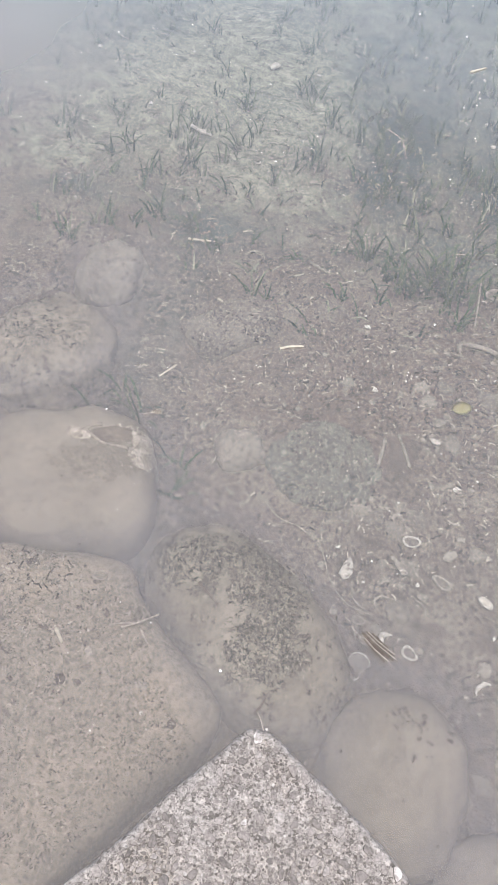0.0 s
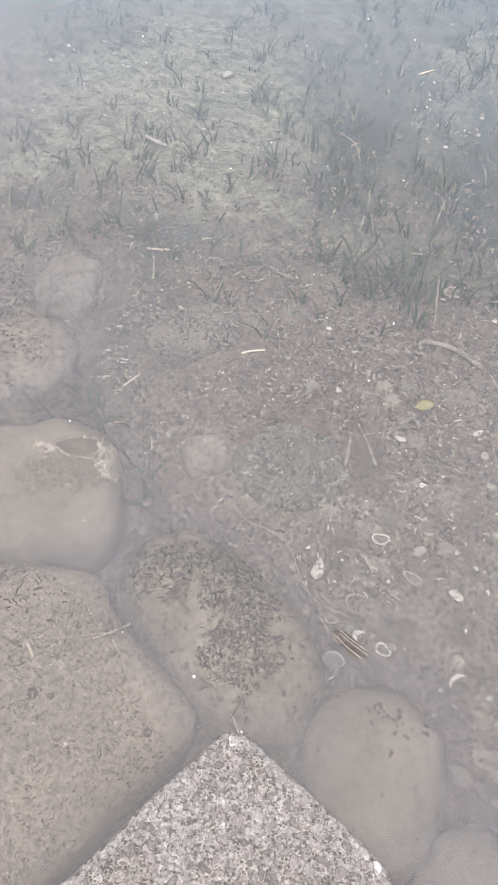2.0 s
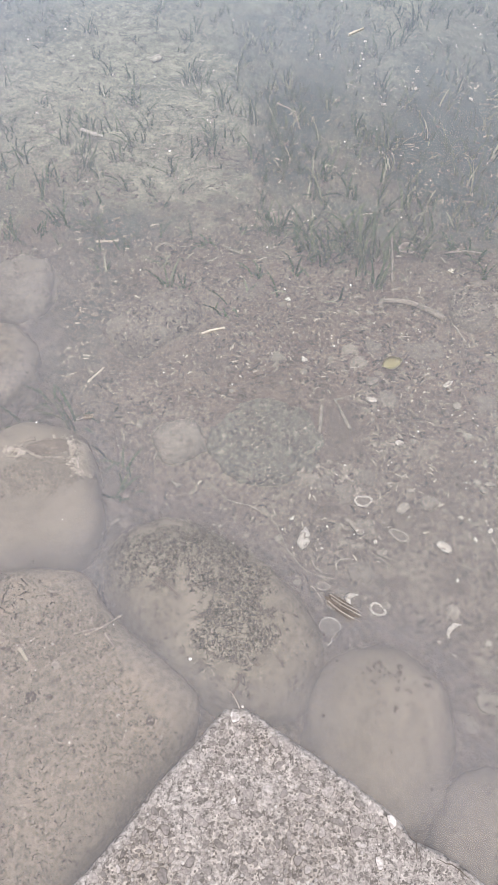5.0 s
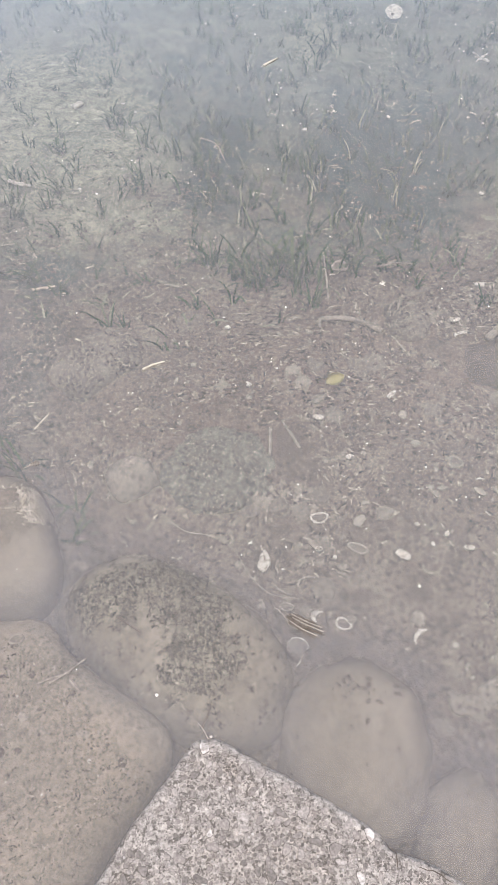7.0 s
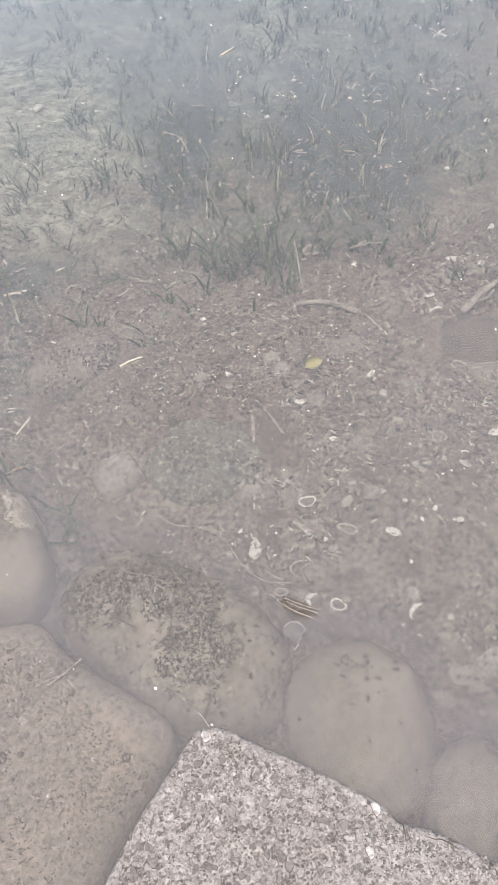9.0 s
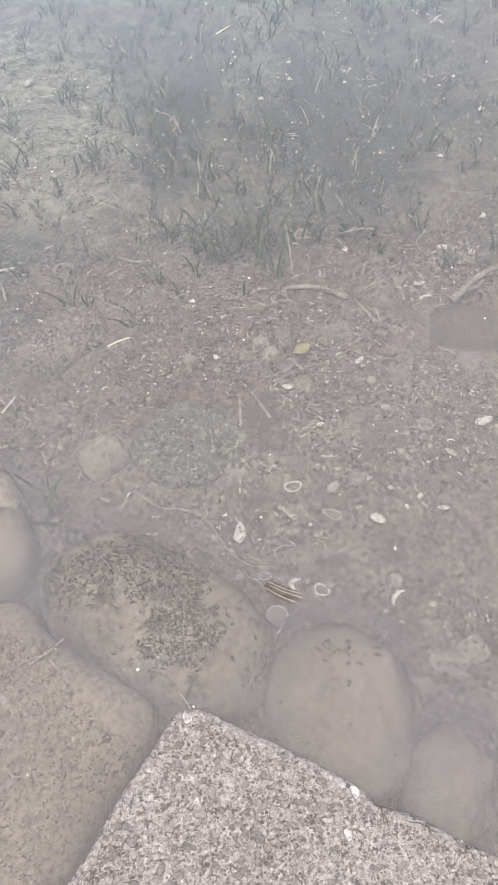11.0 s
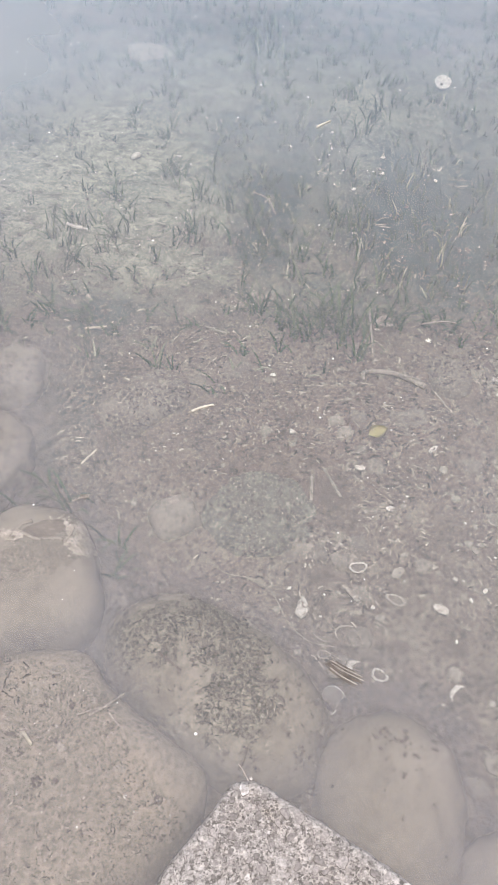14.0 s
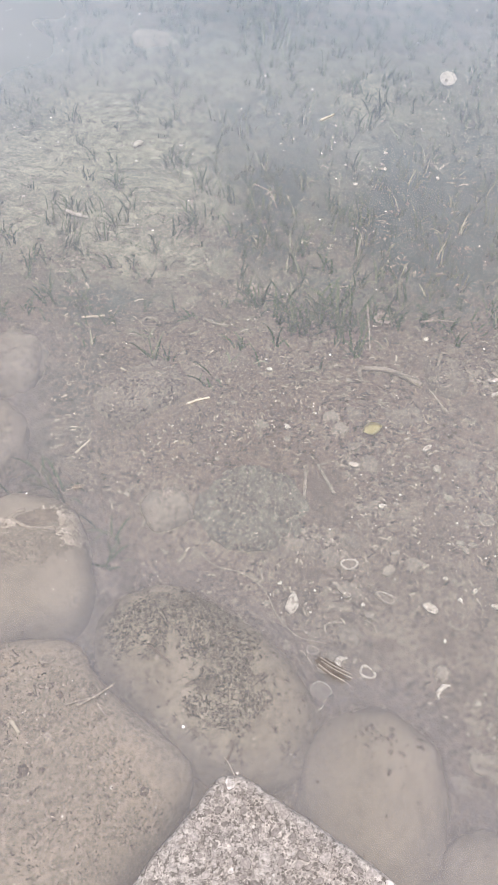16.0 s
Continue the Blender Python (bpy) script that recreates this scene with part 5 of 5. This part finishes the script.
def build_cover():
    scatter("dead_seagrass_litter", 15000, (-0.9, 1.9, 0.75, 2.9), lambda v, f, x, y, z, r: strand(v, f, x, y, z, r, 0.005, 0.024, 0.0017), M_LITTER, "dead brown seagrass scraps strewn over silt", 71, thick_zone)
    scatter("shell_grit", 3600, (-0.8, 1.9, 0.45, 3.0), chip, M_CHIPS, "pale broken shell grit strewn over silt", 72, shell_zone)
    scatter("shell_flakes", 1600, (-0.7, 1.8, 0.5, 2.2), lambda v, f, x, y, z, r: chip(v, f, x, y, z, r, 0.002, 0.014, 0.15), M_FLAKES, "dull flat shell flakes bedded in silt", 80, shell_zone)
    scatter("small_pebbles", 2900, (-0.9, 1.9, 0.4, 3.2), lambda v, f, x, y, z, r: chip(v, f, x, y, z, r, 0.0022, 0.010, 0.6), M_PEBBLES, "small brown pebbles half sunk in silt", 73, lambda x, y, r: thick_zone(x, y, r) and not on_granite(x, y))
    scatter("algae_scraps", 8500, (-0.8, 0.16, 0.12, 0.9), lambda v, f, x, y, z, r: strand(v, f, x, y, z + 0.001, r, 0.004, 0.010, 0.0008), M_SCRAPS, "thin brown algae scraps on the granite block", 78,
            lambda x, y, r: on_granite(x, y) and 0.6 * noise.noise((x * 9, y * 9, 6.0)) + noise.noise((x * 40, y * 40, 1.0)) + r.gauss(0, 0.35) > 0.12)
    scatter("seagrass_debris", 3800, (-1.7, 2.4, 2.2, 6.2), lambda v, f, x, y, z, r: strand(v, f, x, y, z + 0.004, r, 0.012, 0.055, 0.0022), M_DEAD_GRASS, "fallen seagrass scraps among the meadow", 79,
            lambda x, y, r: r.random() < (0.6 + 0.8 * noise.noise((x * 3, y * 3, 2.0))) * (1 - 0.5 * cover(SAND, x, y)))
    rg = random.Random(83)
    verts, faces = [], []
    while len(faces) < 7 * 900:
        x, y = rg.uniform(-0.4, 0.2), rg.uniform(0.1, 0.92)
        if granite_rim(x, y, rg) and not (Vector((x, y)) - TIP).dot(Vector((0.777, -0.63))) > -0.006 and noise.noise((x * 22, y * 22, 3.0)) > -0.15:
            chip(verts, faces, x, y, granite_height(x, y) + 0.0005, rg, 0.001, 0.0036, 0.5)
    grit = 0
    while grit < 900:
        x, y = rg.uniform(-0.5, 1.0), rg.uniform(0.3, 1.2)
        gap = stone_gap(x, y, 6)[0]
        if not -0.035 < gap < 0.02 or covered(x, y, 0.8) and gap < -0.035 or on_granite(x, y) or noise.noise((x * 12, y * 12, 9.0)) < 0.05 or (Vector((x, y)) - TIP).dot(Vector((-0.555, -0.832))) > -0.01 and x > 0.15:
            continue
        chip(verts, faces, x, y, max(floor_under(x, y), -0.14), rg, 0.0008, 0.0048, 0.4)
        grit += 1
    tagged(new("rim_grit", raw_mesh("rim_grit", verts, faces, M_FLAKES, False)), "pale grit on the sloping edges of block and boulders", "litter", kind="stuff")
    scatter("gap_grit", 600, (0.33, 0.95, 0.33, 0.8), lambda v, f, x, y, z, r: chip(v, f, x, y, z + 0.02, r, 0.0012, 0.0075, 0.3), M_FLAKES, "pale shell grit in the gaps between boulders", 77)
    scatter("granite_grit", 1100, (-0.75, 0.16, 0.15, 0.9), lambda v, f, x, y, z, r: chip(v, f, x, y, z, r, 0.001, 0.0042, 0.5), M_FLAKES, "pale grit lying on the granite block", 74, lambda x, y, r: on_granite(x, y))
    scatter("far_shell_grit", 1500, (-1.9, 2.6, 2.8, 6.4), lambda v, f, x, y, z, r: chip(v, f, x, y, z + 0.01, r, 0.002, 0.010, 0.5), M_CHIPS, "pale shell chips among far seagrass", 75)
    # floating specks on the surface
    rg = random.Random(76)
    verts, faces = [], []
    for _ in range(620):
        x, y = rg.uniform(-1.6, 2.4), 0.6 + 5.4 * rg.random() ** 0.8
        if covered(x, y) and y < 0.55:
            continue
        r = 0.0011 + 0.0032 * rg.random() ** 4 + 0.0005 * y
        chip(verts, faces, x, y, WATER_Z - 0.003, rg, r * 0.6, r, 0.4)
    tagged(new("floating_specks", raw_mesh("floating_specks", verts, faces, M_FOAM, False)), "tiny white specks floating on the water", "specks", kind="stuff")


def grow_fibres(ob, count, seed, accept, length=0.016, width=0.0011, material=M_ALGAE, name="algae_turf", label="dark brown algae turf"):
    """Fine threads lying combed over the upper side of a boulder."""
    rg = random.Random(seed)
    me = ob.data
    tops = [p for p in me.polygons if p.normal.z > 0.2]
    verts, faces = [], []
    done = tries = 0
    while done < count and tries < 40 * count:
        tries += 1
        poly = rg.choice(tops)
        s1, s2 = math.sqrt(rg.random()), rg.random()
        p0, p1, p2 = (me.vertices[k].co for k in poly.vertices)
        p = p0 * (1 - s1) + p1 * (s1 * (1 - s2)) + p2 * (s1 * s2)
        if not accept(p, rg):
            continue
        done += 1
        a = 6.28 * noise.noise((p.x * 9, p.y * 9, seed * 1.7)) + rg.gauss(0, 0.9)
        bend = rg.gauss(0, 0.5)
        size, thick = length * rg.uniform(0.35, 1.3), rg.uniform(0.5, 2.0)
        lift = rg.uniform(0.0005, 0.0035)
        i, n = len(verts), 4
        q = p.copy()
        for k in range(n + 1):
            t = Vector((math.cos(a), math.sin(a), 0))
            t = (t - poly.normal * t.dot(poly.normal)).normalized()
            side = poly.normal.cross(t) * width * thick * rg.uniform(0.7, 1.2) * (1 - 0.6 * k / n)
            h = poly.normal * lift * (0.3 + math.sin(math.pi * k / n))
            verts += [tuple(q + side + h), tuple(q - side + h)]
            q = q + t * size / n
            a += bend
        faces += [(i + 2 * k, i + 2 * k + 1, i + 2 * k + 3, i + 2 * k + 2) for k in range(n)]
    t = tagged(new(name, raw_mesh(name, verts, faces, material)), label, kind="stuff")
    t.parent = ob
    return t


def skin(ob, inside, lift, material, name, label):
    """A thin layer of another surface on part of a boulder's top, with a ragged outline."""
    bm = bmesh.new()
    bm.from_mesh(ob.data)
    near = [f for f in bm.faces if f.normal.z > 0 and inside(f.calc_center_median(), 0.35)]
    bmesh.ops.delete(bm, geom=[f for f in bm.faces if f not in set(near)], context="FACES")
    bmesh.ops.subdivide_edges(bm, edges=bm.edges[:], cuts=5, use_grid_fill=True)
    bmesh.ops.delete(bm, geom=[f for f in bm.faces if not inside(f.calc_center_median(), 0.0)], context="FACES")
    bm.normal_update()
    for v in bm.verts:
        v.co += v.normal * (lift * (0.35 if v.is_boundary else 1.0) + 0.0006 * noise.noise(v.co * 130))
    return part(name, bm, material, ob, label)


def blotches(ob, spots, material, name, label="", lift=0.0012, sides=12):
    """Thin crusts that follow a boulder's surface: (u, v, radius) in its own plan."""
    for k, (u, v, r) in enumerate(spots):
        rg = random.Random(900 + k)
        near = sorted(((w.co.x - u) ** 2 + (w.co.y - v) ** 2, w.index) for w in ob.data.vertices if w.co.z > 0)[0][1]
        w = ob.data.vertices[near]
        c, nrm = w.co + w.normal * lift, w.normal
        t = nrm.orthogonal().normalized()
        s = nrm.cross(t)
        bm = bmesh.new()
        n = sides
        f1, f2 = rg.uniform(0, 6.28), rg.uniform(0, 6.28)
        w = [0.85 + 0.38 * math.sin(2 * j * math.tau / n + f1) + 0.2 * math.sin(3 * j * math.tau / n + f2) + rg.uniform(-0.12, 0.12) for j in range(n)]
        ring = [c + (t * math.cos(j * math.tau / n) + s * 0.75 * math.sin(j * math.tau / n)) * w[j] * r - nrm * 0.002 for j in range(n)]
        inner = [c + (p - c) * 0.75 + nrm * 0.0018 for p in ring]
        ra = [bm.verts.new(p) for p in ring]
        rb = [bm.verts.new(p) for p in inner]
        for j in range(n):
            bm.faces.new((ra[j], ra[(j + 1) % n], rb[(j + 1) % n], rb[j]))
        bm.faces.new(rb)
        part(name, bm, material, ob, label if k == 0 else "")


def build_growth():
    mossy = BOULDERS[3][-1]

    mx, my, mt = BOULDERS[3][0], BOULDERS[3][1], radians(BOULDERS[3][6])
    # plan of the turf: x, y, radius
    plots = [(-0.085, 0.945, 0.05), (-0.01, 0.965, 0.065), (0.067, 0.975, 0.065), (0.14, 0.955, 0.065), (0.2, 0.89, 0.06), (0.222, 0.82, 0.055), (0.232, 0.75, 0.05), (0.168, 0.781, 0.045),
             (0.178, 0.712, 0.04), (0.124, 0.735, 0.035), (0.01, 0.905, 0.04), (0.118, 0.885, 0.04), (-0.06, 0.90, 0.04)]

    def band(p, rg):
        x, y = mx + p.x * math.cos(mt) - p.y * math.sin(mt), my + p.x * math.sin(mt) + p.y * math.cos(mt)
        near = max(math.exp(-((x - a) ** 2 + (y - b) ** 2) / (r * r)) for a, b, r in plots)
        patchy = 0.55 * noise.noise((x * 26, y * 26, 2.0)) + 0.5 * noise.noise((x * 75, y * 75, 3.0))
        return near + 1.1 * patchy + rg.gauss(0, 0.12) > 0.45

    grow_fibres(mossy, 10500, 41, band, 0.013, 0.0009)
    grow_fibres(mossy, 1200, 49, lambda p, rg: noise.noise((p.x * 12, p.y * 12, 8.0)) > 0.1, 0.011, 0.001, M_SCRAPS, "algae_film", "thin scattered algae threads")
    scar = BOULDERS[0][-1]
    bx, by, turn = BOULDERS[0][0], BOULDERS[0][1], radians(BOULDERS[0][6])
    ca, sa = math.cos(turn), math.sin(turn)

    def own(x, y):
        return (x - bx) * ca + (y - by) * sa, -(x - bx) * sa + (y - by) * ca

    def ragged(cx, cy, rx, ry, slope=0.0, rough=0.5):
        u0, v0 = own(cx, cy)

        def inside(p, margin):
            du, dv = p.x - u0, p.y - v0 - slope * (p.x - u0)
            return (du / rx) ** 2 + (dv / ry) ** 2 + rough * noise.noise((p.x * 40, p.y * 40, cx * 9)) + 0.6 * rough * noise.noise((p.x * 110, p.y * 110, 4.0)) < 1.0 + margin * 3
        return inside

    skin(scar, ragged(-0.34, 1.155, 0.105, 0.06, 0.0, 1.0), 0.0012, M_FILM, "algae_film", "brown algae film below the scar")
    skin(scar, ragged(-0.318, 1.247, 0.062, 0.03, 0.1, 0.35), 0.002, M_SCAR, "bare_scar", "bare brown stone in a scar")
    skin(scar, ragged(-0.232, 1.235, 0.04, 0.06, 0.0, 0.9), 0.003, M_CRUST_SKIN, "pale_crust", "pale broken silt crust")
    skin(scar, ragged(-0.40, 1.225, 0.035, 0.018, -0.3, 0.9), 0.003, M_CRUST_SKIN, "pale_crust", "pale broken silt crust")

    def crust(cx, cy, rx, ry, limit):
        u0, v0 = own(cx, cy)
        return lambda p, rg: ((p.x - u0) / rx) ** 2 + ((p.y - v0) / ry) ** 2 + 0.7 * noise.noise((p.x * 45, p.y * 45, cx * 9)) + 0.5 * noise.noise((p.x * 110, p.y * 110, 4.0)) < limit

    grow_fibres(scar, 350, 42, crust(-0.242, 1.235, 0.045, 0.06, 0.8), 0.008, 0.0012, M_SCRAPS, "algae_film", "brown algae threads on the crust")
    grow_fibres(scar, 260, 48, crust(-0.27, 1.29, 0.05, 0.012, 0.8), 0.008, 0.0016, M_CRUST, "pale_crust", "pale broken silt crust")
    grow_fibres(scar, 500, 50, crust(-0.34, 1.15, 0.12, 0.065, 0.75), 0.007, 0.001, M_SCRAPS, "algae_film", "brown algae threads below the scar")
    for line in (((-0.413, 1.212), (-0.393, 1.242), (-0.363, 1.226), (-0.327, 1.207), (-0.299, 1.214), (-0.265, 1.216)), ((-0.393, 1.242), (-0.372, 1.262), (-0.352, 1.27)),
                 ((-0.245, 1.26), (-0.25, 1.23), (-0.262, 1.205))):
        pts = []
        for p in curve_points([(*own(x, y), 0) for x, y in line], 4):
            near = min(scar.data.vertices, key=lambda w: (w.co.x - p.x) ** 2 + (w.co.y - p.y) ** 2 + (9 if w.co.z < 0 else 0))
            pts.append((p.x, p.y, near.co.z + 0.002))
        part("crust_ridge", tube(pts, [0.0048 + 0.0035 * noise.noise((q[0] * 120, q[1] * 120, 1)) for q in pts], 6, 0.3), M_CRUST, scar, "pale raised ridge of silt crust")
    def patches(size, limit, shift):
        return lambda p, rg: noise.noise((p.x * size + shift, p.y * size, 2.0)) + 0.5 * noise.noise((p.x * size * 4, p.y * size * 4, shift)) + rg.gauss(0, 0.1) > limit

    grow_fibres(BOULDERS[1][-1], 3200, 43, patches(10, 0.12, 9.0), 0.014, 0.0013, M_SCRAPS)
    grow_fibres(BOULDERS[1][-1], 700, 51, patches(12, 0.3, 5.0), 0.014, 0.0015)
    grow_fibres(BOULDERS[2][-1], 900, 52, patches(16, 0.2, 3.0), 0.010, 0.0012, M_SCRAPS)
    grow_fibres(BOULDERS[6][-1], 500, 53, patches(22, 0.1, 1.0), 0.009, 0.0012, M_CRUST, "pale_crust", "pale silt crust")
    grow_fibres(BOULDERS[7][-1], 1900, 44, patches(12, -0.05, 9.0), 0.012, 0.0013, M_LITTER, "algae_film", "grey-brown algae scraps")
    grow_fibres(BOULDERS[7][-1], 160, 54, patches(14, 0.3, 4.0), 0.008, 0.0016, M_CRUST, "pale_crust", "pale silt crust")
    grow_fibres(BOULDERS[8][-1], 2000, 45, patches(14, -0.1, 9.0), 0.015, 0.0015, M_LITTER, "litter_cover", "brown plant litter")
    grow_fibres(BOULDERS[9][-1], 900, 55, patches(16, 0.0, 2.0), 0.014, 0.0014, M_LITTER, "litter_cover", "brown plant litter")
    rg = random.Random(46)
    spots = [(0.10 + rg.gauss(0, 0.03), rg.gauss(0.0, 0.045), rg.uniform(0.003, 0.010)) for _ in range(34)] + [(rg.uniform(-0.15, 0.1), rg.uniform(-0.1, 0.1), rg.uniform(0.002, 0.005)) for _ in range(10)]
    blotches(BOULDERS[4][-1], spots, M_SPOT, "bare_spot", "dark bare spot in the silt cover")
    blotches(BOULDERS[5][-1], [(rg.uniform(-0.1, 0.1), rg.uniform(-0.05, 0.05), rg.uniform(0.003, 0.006)) for _ in range(6)], M_SPOT, "bare_spot", "dark bare spot in the silt cover")


def build_feather():
    """A small striped feather floating by the tan boulder."""
    h = holder("feather", (-0.215, 1.30, WATER_Z + 0.002), "small black and white striped feather floating on water", "feather", "", 10)
    part("shaft", tube([(-0.028, -0.006, 0), (0, 0, 0.001), (0.014, 0.001, 0)], [0.0008, 0.0007, 0.0004], 5), M_WOOD, h)
    for k in range(9):
        u = -0.012 + 0.003 * k
        w = 0.0085 * math.sin(math.pi * (k + 2.5) / 13)
        bm = bmesh.new()
        lo = [bm.verts.new(p) for p in ((u, -w * 0.5, 0), (u + 0.0029, -w * 0.5, 0), (u + 0.0044, w, 0.001), (u + 0.0015, w, 0.001))]
        hi = [bm.verts.new(v.co + Vector((0, 0, 0.0008))) for v in lo]
        bm.faces.new(hi)
        bm.faces.new(lo[::-1])
        for q in range(4):
            bm.faces.new((lo[q], lo[(q + 1) % 4], hi[(q + 1) % 4], hi[q]))
        bmesh.ops.recalc_face_normals(bm, faces=bm.faces)
        part("barb", bm, M_WOOD_DARK if k % 2 else M_SHELL_DULL, h)


def build_cracks():
    """Dark hairline cracks by the chipped end of the concrete block."""
    for knots in (((0.497, 0.300), (0.510, 0.285), (0.511, 0.268), (0.506, 0.255)), ((0.545, 0.258), (0.575, 0.247), (0.600, 0.228))):
        pts = curve_points([(x, y, SLAB_TOP + 0.0006) for x, y in knots], 6)
        pts = [Vector((p.x + 0.002 * noise.noise((p.x * 90, p.y * 90, 1)), p.y + 0.002 * noise.noise((p.x * 90, p.y * 90, 5)), p.z)) - slab.location for p in pts]
        part("crack", tube(pts, [0.0009 * math.sin(math.pi * (k + 1) / (len(pts) + 1)) + 0.0003 for k in range(len(pts))], 5, 0.5), M_REED, slab, "dark hairline crack")


build_feather()
build_cracks()
build_shells()
build_twigs()
build_grass()
build_growth()
build_cover()
lay_aggregate()
